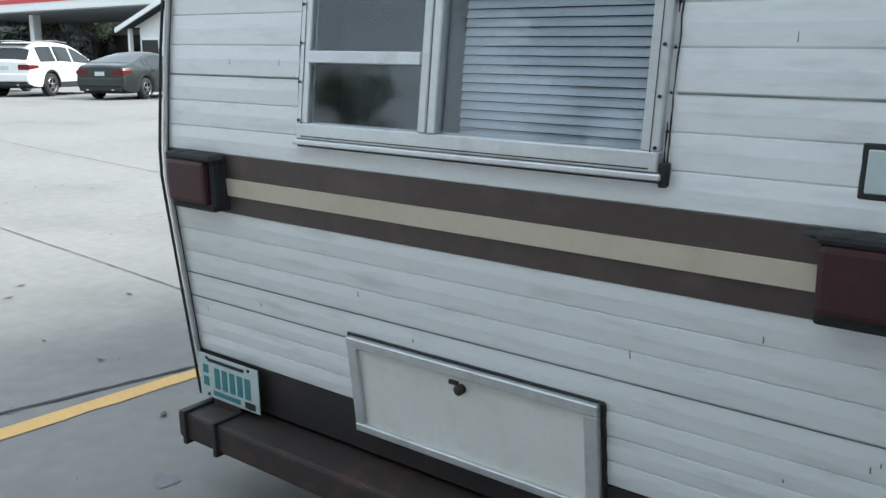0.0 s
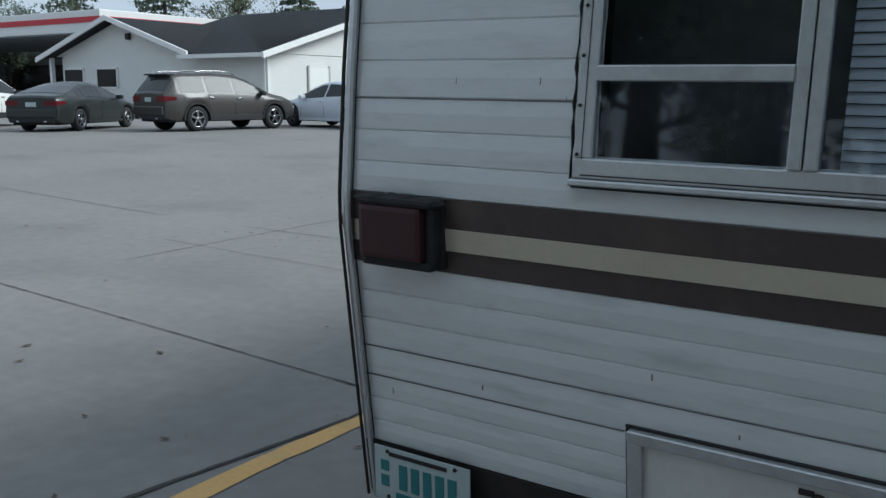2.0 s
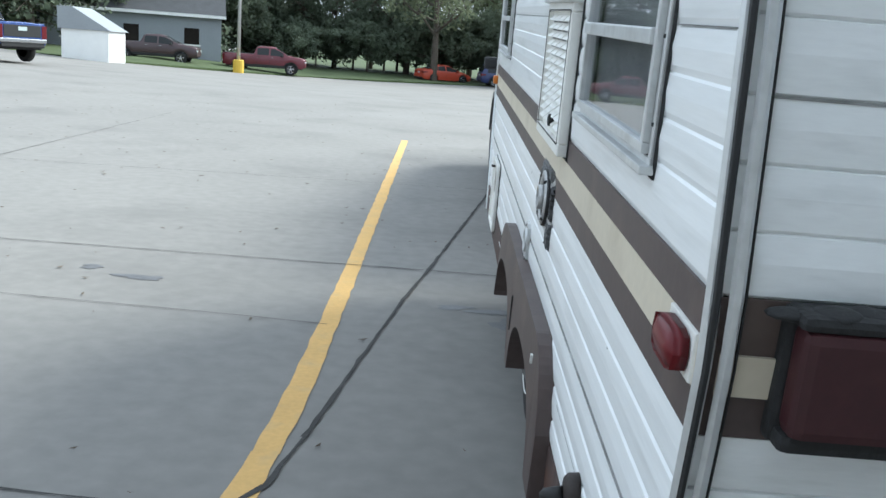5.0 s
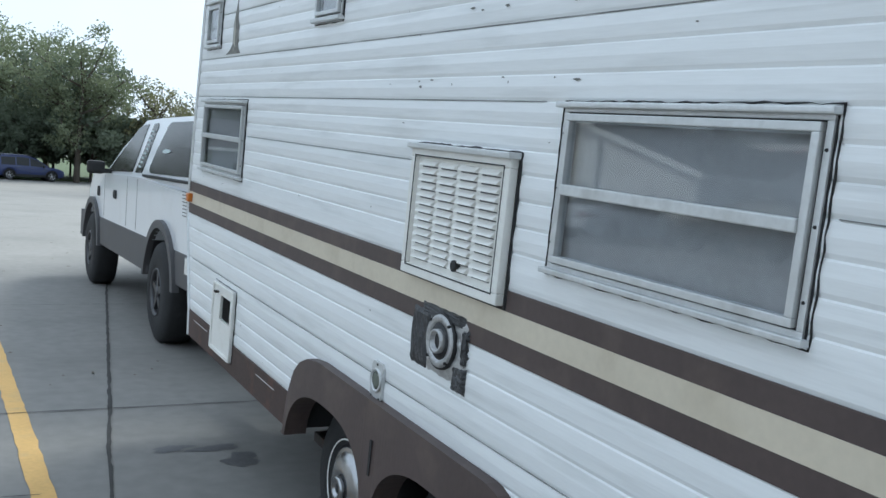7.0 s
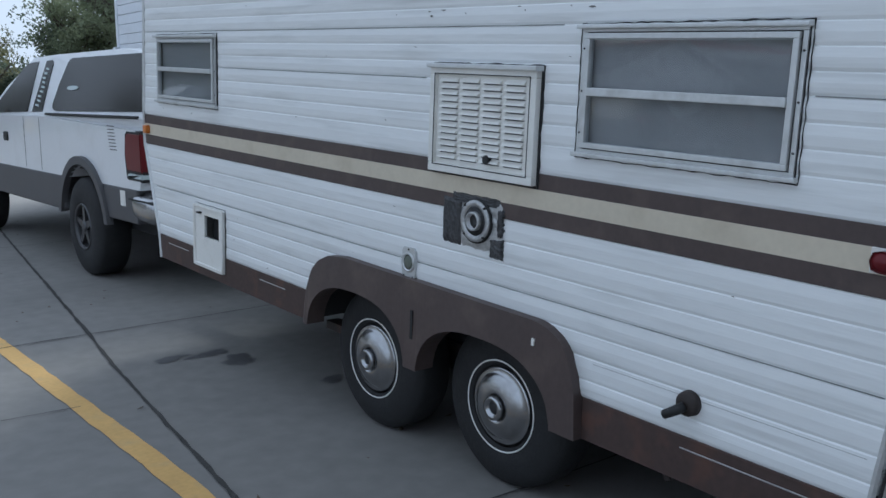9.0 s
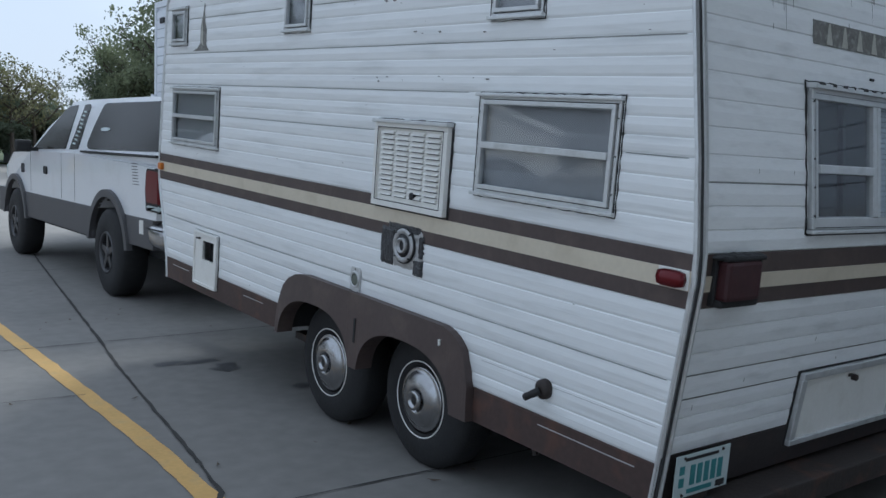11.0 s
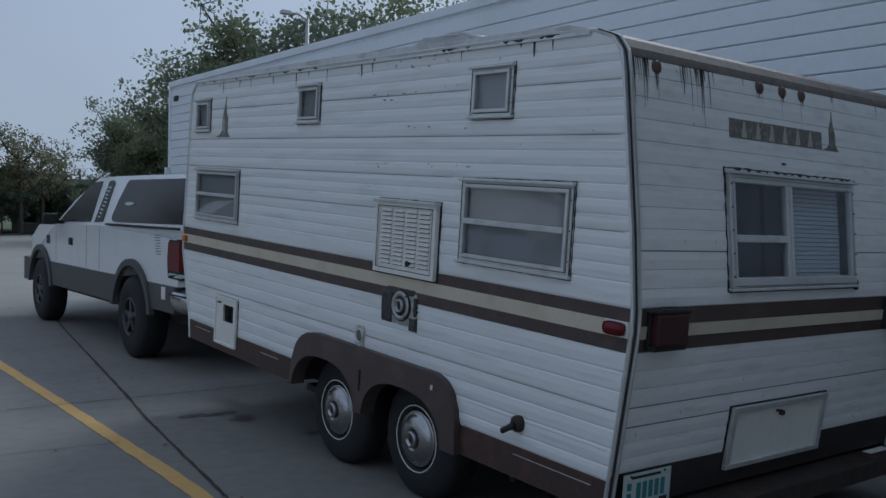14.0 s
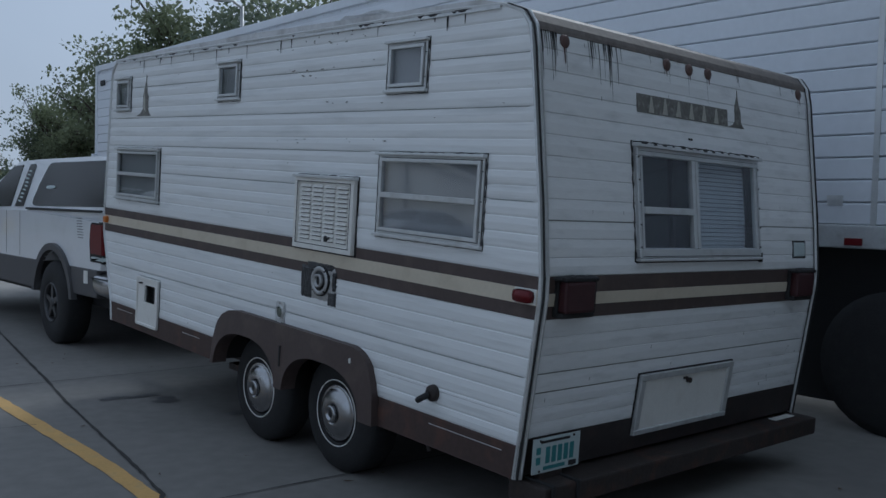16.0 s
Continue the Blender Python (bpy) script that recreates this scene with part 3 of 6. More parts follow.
for i in range(34):
    x, z = r.uniform(0.1, 2.3), r.choice([r.uniform(0.62, 1.1), r.uniform(1.33, 2.3)])
    if 0.62 < x < 1.75 and 1.3 < z < 1.92 or 0.75 < x < 1.62 and z < 0.85:
        continue
    w, h = r.uniform(0.0012, 0.0025), r.uniform(0.002, 0.011)
    bm.faces.new([bm.verts.new((x + p * w, rear_y(z + q * h) - 0.0055, z + q * h)) for p, q in ((-1, -1), (1, -0.8), (0.7, 1), (-0.8, 0.8))])
tagged(part("paint_chip", bm, DECAL, trailer, "small dark scratches"), kind="stuff")


def bead(pts, place, w0=0.003, w1=0.011, gap=0.12, parent=None):
    """A ragged bead of black sealant along a polyline; place() lays it on the wall."""
    bm = bmesh.new()
    prev = None
    for (u0, v0), (u1, v1) in zip(pts, pts[1:]):
        L = math.hypot(u1 - u0, v1 - v0)
        n = max(2, int(L / 0.025))
        du, dv = (u1 - u0) / L, (v1 - v0) / L
        for i in range(n + 1):
            u, v = u0 + (u1 - u0) * i / n, v0 + (v1 - v0) * i / n
            w = (r.uniform(w0, w1) if r.random() > gap else 0.001) / 2.6
            o = r.uniform(-0.002, 0.002)
            cur = [bm.verts.new(place(u - dv * (o + k * w), v + du * (o + k * w), h)) for k, h in ((-1, 0.001), (0, 0.006), (1, 0.001))]
            if prev:
                for k in (0, 1):
                    bm.faces.new((prev[k], prev[k + 1], cur[k + 1], cur[k]))
            prev = cur
    bmesh.ops.delete(bm, geom=[v for v in bm.verts if not v.link_faces], context="VERTS")
    return part("sealant_bead", bm, SEALANT, parent or trailer, "ragged black sealant bead")


def on_side(u, v, h):
    return (-h, u, v)


def on_rear(u, v, h):
    return (u, rear_y(v) - h, v)


def side_frame(y0, y1, z0, z1, w, mids=(), top=True):
    """A window on the near side: outer sizes of its frame."""
    win = new("window")
    win.parent = trailer
    g, q = w * 0.42, w * 0.52
    for name, d, o, i in (("flange", 0.010, 0.0, g), ("frame", 0.021, q, w)):
        part(name, boxed(-d, 0.004, y0 + o, y1 - o, z0 + o, z0 + i, 0.0025), ALU, win)
        part(name, boxed(-d, 0.004, y0 + o, y1 - o, z1 - i, z1 - o, 0.0025), ALU, win)
        part(name, boxed(-d, 0.004, y0 + o, y0 + i, z0 + i, z1 - i, 0.0025), ALU, win)
        part(name, boxed(-d, 0.004, y1 - i, y1 - o, z0 + i, z1 - i, 0.0025), ALU, win)
    # black strips paint the shadow gap between flange and frame
    for a, b, c, d in ((y0 + g, y1 - g, z0 + g, z0 + q), (y0 + g, y1 - g, z1 - q, z1 - g), (y0 + g, y0 + q, z0 + q, z1 - q), (y1 - q, y1 - g, z0 + q, z1 - q)):
        part("gasket", boxed(-0.006, 0.002, a, b, c, d), GASKET, win, "black strip drawing the shadow gap in the frame")
    for m in mids:
        part("frame", boxed(-0.027, 0.004, y0 + w, y1 - w, m - w * 0.36, m + w * 0.36, 0.003), ALU, win)
    n = max(2, int((z1 - z0) / 0.11))
    for k in range(n):
        for y in (y0 + g * 0.5, y1 - g * 0.5):
            part("screw", lathe(bmesh.new(), [(-0.009, 0.0042), (-0.0125, 0.003)], 0, (0, y, z0 + (z1 - z0) * (k + 0.5) / n), 6), GASKET, win)
    part("gasket", boxed(-0.004, 0.0, y0 - 0.003, y0, z0, z1), SEALANT, win)
    part("gasket", boxed(-0.004, 0.0, y0 - 0.006, y1 + 0.006, z1, z1 + 0.006), SEALANT, win)
    part("sill", boxed(-0.027, 0.0, y0 - 0.012, y1 + 0.012, z0 - 0.010, z0 + 0.004, 0.003), ALU, win)
    if top:
        part("drip_cap", boxed(-0.030, 0.0, y0 - 0.01, y1 + 0.015, z1 - 0.006, z1 + 0.008, 0.004), ALU, win)
    zs = [z0 + w] + list(mids) + [z1 - w]
    for a, b in zip(zs, zs[1:]):
        p = part("pane", boxed(-0.010, -0.006, y0 + w * 0.8, y1 - w * 0.8, a, b), GLASS, win)
        p.visible_shadow = False
    part("shade", boxed(0.016, 0.020, y0 + w * 0.5, y1 - w * 0.5, z0 + w * 0.5, z1 - w * 0.5), CURTAIN, win, "plain grey window shade")
    e = 0.011
    bead([(y1 + e, z1 + e), (y0 - e, z1 + e + 0.003), (y0 - e, z0 - e - 0.004), (y1 + e, z0 - e - 0.004)], on_side, 0.002, 0.007, 0.15, win)
    bead([(y1 + e, z0), (y1 + e, z1)], on_side, 0.001, 0.005, 0.45, win)
    return win


side_frame(0.351, 1.105, 1.388, 1.785, 0.036, (1.585,))
side_frame(3.668, 4.43, 1.396, 1.768, 0.034, (1.582,))
side_frame(4.222, 4.485, 2.065, 2.298, 0.034)
side_frame(2.562, 2.835, 2.10, 2.328, 0.032)
side_frame(0.785, 1.08, 2.092, 2.325, 0.034)


def rear_window():
    win = new("window")
    win.parent = trailer
    x0, x1, z0, z1, w = 0.645, 1.72, 1.375, 1.885, 0.042
    def bar(a, b, c, d, p=0.024, mat=ALU, name="frame"):
        bm = bmesh.new()
        prism(bm, [(rear_y(c) - p, c), (rear_y(d) - p, d), (rear_y(d) + 0.004, d), (rear_y(c) + 0.004, c)], 0, a, b)
        bmesh.ops.bevel(bm, geom=bm.edges[:], offset=0.003, segments=1, affect="EDGES")
        return part(name, bm, mat, win)
    bar(x0, x1, z0, z0 + w)
    bar(x0, x1, z1 - w, z1)
    bar(x0, x0 + w, z0 + w, z1 - w, 0.022)
    bar(x1 - w, x1, z0 + w, z1 - w, 0.022)
    bar(1.082, 1.108, z0 + w, z1 - w, 0.028)
    bar(1.112, 1.138, z0 + w, z1 - w, 0.028)
    bar(x0 + w, 1.082, 1.578, 1.61, 0.030)
    bar(x0 - 0.008, x0, z0 - 0.02, z1 + 0.01, 0.004, SEALANT, "gasket")
    bar(x1, x1 + 0.008, z0 - 0.02, z1, 0.004, SEALANT, "gasket")
    bar(x0 - 0.008, x1 + 0.01, z0 - 0.016, z0 - 0.002, 0.03, ALU, "sill")
    bar(x0 - 0.01, x1 + 0.012, z0 - 0.024, z0 - 0.016, 0.01, SEALANT, "gasket")
    bar(x0 - 0.012, x1 + 0.012, z1 - 0.004, z1 + 0.016, 0.045, ALU, "drip_cap")
    bar(x1 + 0.002, x1 + 0.02, z0 - 0.03, z0 + 0.02, 0.02, SEALANT, "gasket")
    # thin black strips paint the shaded grooves of the stepped frame
    h = w * 0.42
    bar(x0 + h, x0 + h + 0.004, z0 + h, z1 - h, 0.0235, GASKET, "gasket")
    bar(x1 - h - 0.004, x1 - h, z0 + h, z1 - h, 0.0235, GASKET, "gasket")
    bar(x0 + h, x1 - h, z0 + 0.006, z0 + 0.009, 0.0255, GASKET, "gasket")
    bar(x0 + h, x1 - h, z1 - h - 0.004, z1 - h, 0.0255, GASKET, "gasket")
    bar(1.108, 1.112, z0 + 0.01, z1 - w, 0.012, GASKET, "gasket")
    for k in range(5):
        for x in (x0 + h * 0.5, x1 - h * 0.5):
            z = z0 + 0.05 + (z1 - z0 - 0.1) * k / 4
            part("screw", lathe(bmesh.new(), [(-0.0, 0.0045), (-0.004, 0.0035)], 1, (x, rear_y(z) - 0.022, z), 6), GASKET, win)
    for a, b, c, d in ((x0 + w * 0.8, 1.085, z0 + w * 0.8, 1.59), (x0 + w * 0.8, 1.085, 1.60, z1 - w * 0.8), (1.135, x1 - w * 0.8, z0 + w * 0.8, z1 - w * 0.8)):
        bm = bmesh.new()
        prism(bm, [(rear_y(c) - 0.010, c), (rear_y(d) - 0.010, d), (rear_y(d) - 0.006, d), (rear_y(c) - 0.006, c)], 0, a, b)
        p = part("pane", bm, GLASS, win)
        p.visible_shadow = False
    # dark sheet paints the dim room behind the left pane
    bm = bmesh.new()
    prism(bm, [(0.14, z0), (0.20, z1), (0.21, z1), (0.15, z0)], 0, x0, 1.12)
    part("shade", bm, DARK_BACKING, win, "dark sheet standing for the dim room")
    bead([(x0 - 0.014, z0 - 0.02), (x0 - 0.014, z1 + 0.022), (x1 + 0.014, z1 + 0.022)], on_rear, 0.004, 0.014, 0.06, win)
    bead([(x1 + 0.012, z1 + 0.01), (x1 + 0.012, z0)], on_rear, 0.002, 0.006, 0.3, win)
    for i in range(15):
        xx = x0 + 0.02 + i * 0.073 + r.uniform(-0.015, 0.015)
        bar(xx, xx + r.uniform(0.012, 0.05), z1 + 0.006 + r.uniform(0, 0.004), z1 + 0.0165 + r.uniform(0, 0.006), 0.0465, SEALANT, "sealant_lump")
    blind = new("venetian_blind")
    blind.parent = win
    n = 22
    for i in range(n):
        z = z0 + 0.035 + (z1 - z0 - 0.06) * i / (n - 1)
        y = rear_y(z) + 0.035
        bm = bmesh.new()
        prism(bm, [(y, z), (y + 0.009, z + 0.0185), (y + 0.0105, z + 0.018), (y + 0.0015, z - 0.0005)], 0, 1.165, 1.66)
        part("slat", bm, BLIND, blind)
    # another dark sheet behind the blind, so the slat gaps look unlit
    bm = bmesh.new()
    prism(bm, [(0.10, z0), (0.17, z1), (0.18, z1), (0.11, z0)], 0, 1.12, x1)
    part("shade", bm, DARK_BACKING, win)


rear_window()
# louvred fridge door on the side
vent = new("louvred_vent_door")
vent.parent = trailer
part("panel", boxed(-0.016, 0.0, 1.29, 1.857, 1.262, 1.632, 0.004), WHITE_PART, vent)
for a in ((1.272, 1.875, 1.246, 1.278), (1.272, 1.875, 1.612, 1.648), (1.272, 1.305, 1.278, 1.612), (1.842, 1.875, 1.278, 1.612)):
    part("frame", boxed(-0.030, -0.001, *a, 0.004), WHITE_PART, vent)
part("frame", boxed(-0.045, 0.0, 1.262, 1.885, 1.636, 1.654, 0.004), ALU, vent, "metal drip cap")
part("gasket", boxed(-0.005, 0.0, 1.264, 1.272, 1.24, 1.65), SEALANT, vent)
part("gasket", boxed(-0.006, 0.0, 1.875, 1.882, 1.24, 1.64), SEALANT, vent)
for c in range(4):
    y0 = 1.335 + c * 0.125
    for k in range(13):
        z = 1.30 + k * 0.0238
        bm = bmesh.new()
        prism(bm, [(-0.016, z), (-0.030, z + 0.002), (-0.028, z + 0.006), (-0.016, z + 0.017)], 1, y0, y0 + 0.104)
        part("louvre", bm, WHITE_PART, vent)
        part("slot", boxed(-0.0168, -0.0155, y0 + 0.002, y0 + 0.102, z - 0.004, z), TRUCK_GREY, vent)
for a in ((1.30, 1.847, 1.272, 1.276), (1.30, 1.847, 1.614, 1.618), (1.30, 1.304, 1.276, 1.614), (1.843, 1.847, 1.276, 1.614)):
    part("gasket", boxed(-0.031, -0.016, *a), GASKET, vent, "dark gap round the door")
part("latch", lathe(bmesh.new(), [(-0.036, 0.010), (-0.034, 0.017), (-0.018, 0.017)], 0, (0, 1.52, 1.315), 14), GASKET, vent, "black round latch")

vent.matrix_basis = Matrix.Translation((0, 0.1052, 0.0190)) @ Matrix.Diagonal((1, 0.9246, 0.9928, 1))
# furnace vent with tape round it
fur = new("furnace_vent")
fur.parent = trailer
FY, FZ = 1.568, 1.092


def foil(y0, y1, z0, z1, depth, mat, seed, label, rag=0.0025):
    """A crumpled sheet of tape with a ragged outline, stuck to the side."""
    rr = random.Random(seed)
    n, m = 10, 10
    bm = bmesh.new()
    g = []
    for j in range(m + 1):
        row = []
        for i in range(n + 1):
            y, z = y0 + (y1 - y0) * i / n, z0 + (z1 - z0) * j / m
            edge = i in (0, n) or j in (0, m)
            if edge:
                y, z = y + rr.uniform(-rag, rag) * (i in (0, n)), z + rr.uniform(-rag, rag) * (j in (0, m))
            row.append(bm.verts.new((-0.001 if edge else -depth - rr.uniform(0, 0.005), y, z)))
        g.append(row)
    for j in range(m):
        for i in range(n):
            bm.faces.new((g[j][i], g[j][i + 1], g[j + 1][i + 1], g[j + 1][i]))
    return part("tape", bm, mat, fur, label)


foil(1.432, 1.67, 0.985, 1.178, 0.004, TAPE, 1, "crumpled silver tape")
foil(1.655, 1.765, 0.985, 1.165, 0.008, DARK_TAPE, 2, "dark grey duct tape")
foil(1.45, 1.715, 1.150, 1.186, 0.009, DARK_TAPE, 3, "dark grey duct tape")
foil(1.425, 1.495, 0.966, 1.040, 0.009, DARK_TAPE, 4, "dark grey duct tape")
foil(1.428, 1.458, 1.045, 1.150, 0.008, DARK_TAPE, 5, "dark grey duct tape", 0.009)
part("gap", lathe(bmesh.new(), [(-0.006, 0.085), (-0.0165, 0.084), (-0.0165, 0.07)], 0, (0, FY, FZ), 28), GASKET, fur, "dark gap round the ring", True)
part("ring", lathe(bmesh.new(), [(-0.010, 0.080), (-0.020, 0.078), (-0.023, 0.068), (-0.019, 0.055), (-0.010, 0.053)], 0, (0, FY, FZ), 28), TAPE, fur, "round metal vent ring", True)
# throat in the dark tape colour, bore in black
part("throat", lathe(bmesh.new(), [(-0.018, 0.055), (-0.0125, 0.050), (-0.012, 0.03)], 0, (0, FY, FZ), 28), DARK_TAPE, fur, "dark throat of the vent", True)
part("pipe", lathe(bmesh.new(), [(-0.01, 0.036), (-0.034, 0.036), (-0.034, 0.028), (-0.012, 0.026)], 0, (0, FY, FZ), 20), TAPE, fur, "worn exhaust pipe", True)
part("pipe_bore", lathe(bmesh.new(), [(-0.013, 0.027), (-0.0135, 0.004)], 0, (0, FY, FZ), 20), GASKET, fur, "black bore", True)
for y, z in ((FY - 0.052, FZ + 0.054), (FY + 0.052, FZ + 0.054), (FY - 0.052, FZ - 0.054), (FY + 0.052, FZ - 0.054)):
    part("screw", lathe(bmesh.new(), [(-0.018, 0.006), (-0.026, 0.004)], 0, (0, y, z), 8), GASKET, fur)
# small round vent
rv = new("round_vent")
rv.parent = trailer
RY, RZ = 1.962, 0.858
bm = bmesh.new()
prism(bm, [(RY + 0.042 * c, RZ + 0.066 * d) for c, d in ((-1, -0.8), (-0.7, -1), (0.7, -1), (1, -0.8), (1, 0.8), (0.7, 1), (-0.7, 1), (-1, 0.8))], 0, -0.012, 0.0)
part("flange", bm, ALU, rv, "weathered metal flange")
part("rim", lathe(bmesh.new(), [(-0.010, 0.042), (-0.018, 0.040), (-0.018, 0.033), (-0.011, 0.031)], 0, (0, RY, RZ + 0.004), 24), ALU, rv, "", True)
part("cap", lathe(bmesh.new(), [(-0.0125, 0.032), (-0.0145, 0.018), (-0.015, 0.004)], 0, (0, RY, RZ + 0.004), 20), OLD_GREEN, rv, "dull grey-green cap", True)
for c, d in ((-0.7, -0.82), (0.7, -0.82), (0.0, 0.86), (-0.85, 0.0)):
    part("screw", lathe(bmesh.new(), [(-0.011, 0.0055), (-0.0145, 0.004)], 0, (0, RY + 0.042 * c, RZ + 0.066 * d), 6), GASKET, rv)
# access hatch with a hole
hat = new("access_hatch")
hat.parent = trailer
for a in ((3.60, 3.645, 0.49, 0.83), (3.82, 3.945, 0.49, 0.83), (3.645, 3.82, 0.49, 0.66), (3.645, 3.82, 0.785, 0.83)):
    part("panel", boxed(-0.014, 0.0, *a), WHITE_PART, hat)
for a in ((3.592, 3.612, 0.485, 0.835), (3.935, 3.955, 0.485, 0.835), (3.612, 3.935, 0.482, 0.502), (3.612, 3.935, 0.82, 0.838)):
    part("rim", boxed(-0.022, 0.0, *a, 0.005), WHITE_PART, hat)
part("lining", boxed(0.05, 0.06, 3.62, 3.84, 0.64, 0.81), DARK, hat, "dark opening")
part("broken_latch", boxed(-0.035, -0.014, 3.85, 3.885, 0.79, 0.80, 0.002), STEEL, hat)
# drain cap with its hose stub
dr = new("drain_cap")
dr.parent = trailer
part("cap", lathe(bmesh.new(), [(0.0, 0.040), (-0.02, 0.038), (-0.028, 0.03), (-0.03, 0.01)], 0, (0, 0.60, 0.685), 20), STEEL, dr, "dark drain cap", True)
part("stub", tube(bmesh.new(), [(-0.03, 0.60, 0.68), (-0.05, 0.615, 0.668), (-0.055, 0.635, 0.655), (-0.055, 0.65, 0.645)], [0.016, 0.016, 0.015, 0.015], 8), GASKET, dr, "black hose stub", True)

# brown double wheel arch
def arch_top(y):
    return lerp([(1.005, 0.44), (1.02, 0.58), (1.05, 0.68), (1.075, 0.728), (1.11, 0.762), (1.16, 0.785), (1.22, 0.797), (2.41, 0.805), (2.52, 0.79), (2.60, 0.755), (2.66, 0.70), (2.71, 0.58), (2.727, 0.44)], y)


def arch_bottom(y):
    for c in (1.49, 2.31):
        k = abs(y - c) / 0.37
        if k < 1:
            return 0.43 + 0.235 * (1 - k ** 2.6) ** 0.5
    return 0.43


bm = bmesh.new()
ys = sorted({1.005 + 1.722 * i / 90 for i in range(91)} | {1.12, 1.121, 1.859, 1.86, 1.94, 1.941, 2.679, 2.68})
cols = []
for y in ys:
    a, b = arch_bottom(y), max(arch_top(y), arch_bottom(y) + 0.005)
    cols.append([bm.verts.new(c) for c in ((-0.045, y, a), (-0.038, y, b), (0.05, y, b), (0.05, y, a))])
for p, q in zip(cols, cols[1:]):
    for k in range(4):
        bm.faces.new((p[k], q[k], q[(k + 1) % 4], p[(k + 1) % 4]))
bm.faces.new(cols[0])
bm.faces.new(cols[-1][::-1])
part("wheel_arch", bm, BROWN, trailer, "brown fibreglass double wheel arch")
part("arch_tear", boxed(-0.0455, -0.042, 1.885, 1.90, 0.56, 0.68), SEALANT, trailer, "dark crack in the arch")
part("arch_rivet", boxed(-0.0465, -0.04, 1.21, 1.222, 0.71, 0.735), WHITE_PART, trailer)
bm = boxed(0.36, 0.37, 1.0, 2.73, 0.3, 0.8)
box(bm, 0.05, 0.37, 1.0, 1.01, 0.44, 0.8)
box(bm, 0.05, 0.37, 2.72, 2.73, 0.44, 0.8)
box(bm, 0.05, 0.37, 1.0, 2.73, 0.80, 0.81)
part("wheel_well", bm, DARK, trailer, "dark wheel well")


def trailer_wheel(y, z, x=0.10, flip=1):
    w = new("wheel")
    w.parent = trailer
    R = 0.33
    prof = [(0.0, 0.165), (-0.012, 0.178), (-0.006, 0.235), (0.0, 0.29), (0.02, 0.318), (0.04, R), (0.155, R), (0.175, 0.318), (0.195, 0.29), (0.2, 0.165)]
    part("tyre", lathe(bmesh.new(), [(o * flip, q) for o, q in prof], 0, (x, y, z), 40), TYRE, w, "black trailer tyre", True)
    part("whitewall", lathe(bmesh.new(), [(0.02 * flip, 0.176), (-0.012 * flip, 0.178), (-0.0155 * flip, 0.181), (-0.0125 * flip, 0.1845), (0.02 * flip, 0.186)], 0, (x, y, z), 40), WHITE_PART, w, "thin white ring", True)
    part("rim", lathe(bmesh.new(), [(0.0, 0.166), (0.005 * flip, 0.158), (0.03 * flip, 0.150), (0.03 * flip, 0.11)], 0, (x, y, z), 32), GASKET, w, "black painted steel rim", True)
    part("hubcap", lathe(bmesh.new(), [(0.012 * flip, 0.156), (-0.004 * flip, 0.154), (-0.008 * flip, 0.146), (-0.004 * flip, 0.139), (-0.018 * flip, 0.128), (-0.030 * flip, 0.104), (-0.038 * flip, 0.072), (-0.040 * flip, 0.058), (-0.034 * flip, 0.053)], 0, (x, y, z), 40),
         CHROME, w, "domed chrome hubcap", True)
    part("hub_ring", lathe(bmesh.new(), [(-0.038 * flip, 0.05), (-0.056 * flip, 0.046), (-0.058 * flip, 0.03), (-0.044 * flip, 0.028)], 0, (x, y, z), 24), CHROME, w, "", True)
    part("hub_centre", lathe(bmesh.new(), [(-0.04 * flip, 0.03), (-0.05 * flip, 0.018), (-0.05 * flip, 0.004)], 0, (x, y, z), 16), GASKET, w, "black hub centre", True)
    return w


for y, z in ((2.325, 0.334), (1.495, 0.368)):
    trailer_wheel(y, z)
    trailer_wheel(y, z, WIDTH - 0.10, -1)
    part("axle", tube(bmesh.new(), [(0.2, y, z), (WIDTH - 0.2, y, z)], 0.03, 8), STEEL, trailer)
part("leaf_spring", boxed(0.13, 0.2, 2.55, 2.78, 0.36, 0.40), STEEL, trailer)
part("stabiliser", tube(bmesh.new(), [(0.1, 0.75, 0.44), (0.1, 0.72, 0.36)], 0.012, 6), STEEL, trailer)

# side markers
mk = new("marker_light")
mk.parent = trailer
bm = boxed(-0.036, -0.004, 0.008, 0.118, 1.186, 1.241, 0.026)
part("lens", bm, RED_LENS, mk, "red oval lens", True)
part("base", boxed(-0.008, 0.0, 0.002, 0.126, 1.180, 1.246, 0.003), WHITE_PART, mk)
part("front_marker", boxed(-0.03, 0.0, 4.575, 4.63, 1.185, 1.235, 0.008), AMBER, trailer, "amber marker light", True)
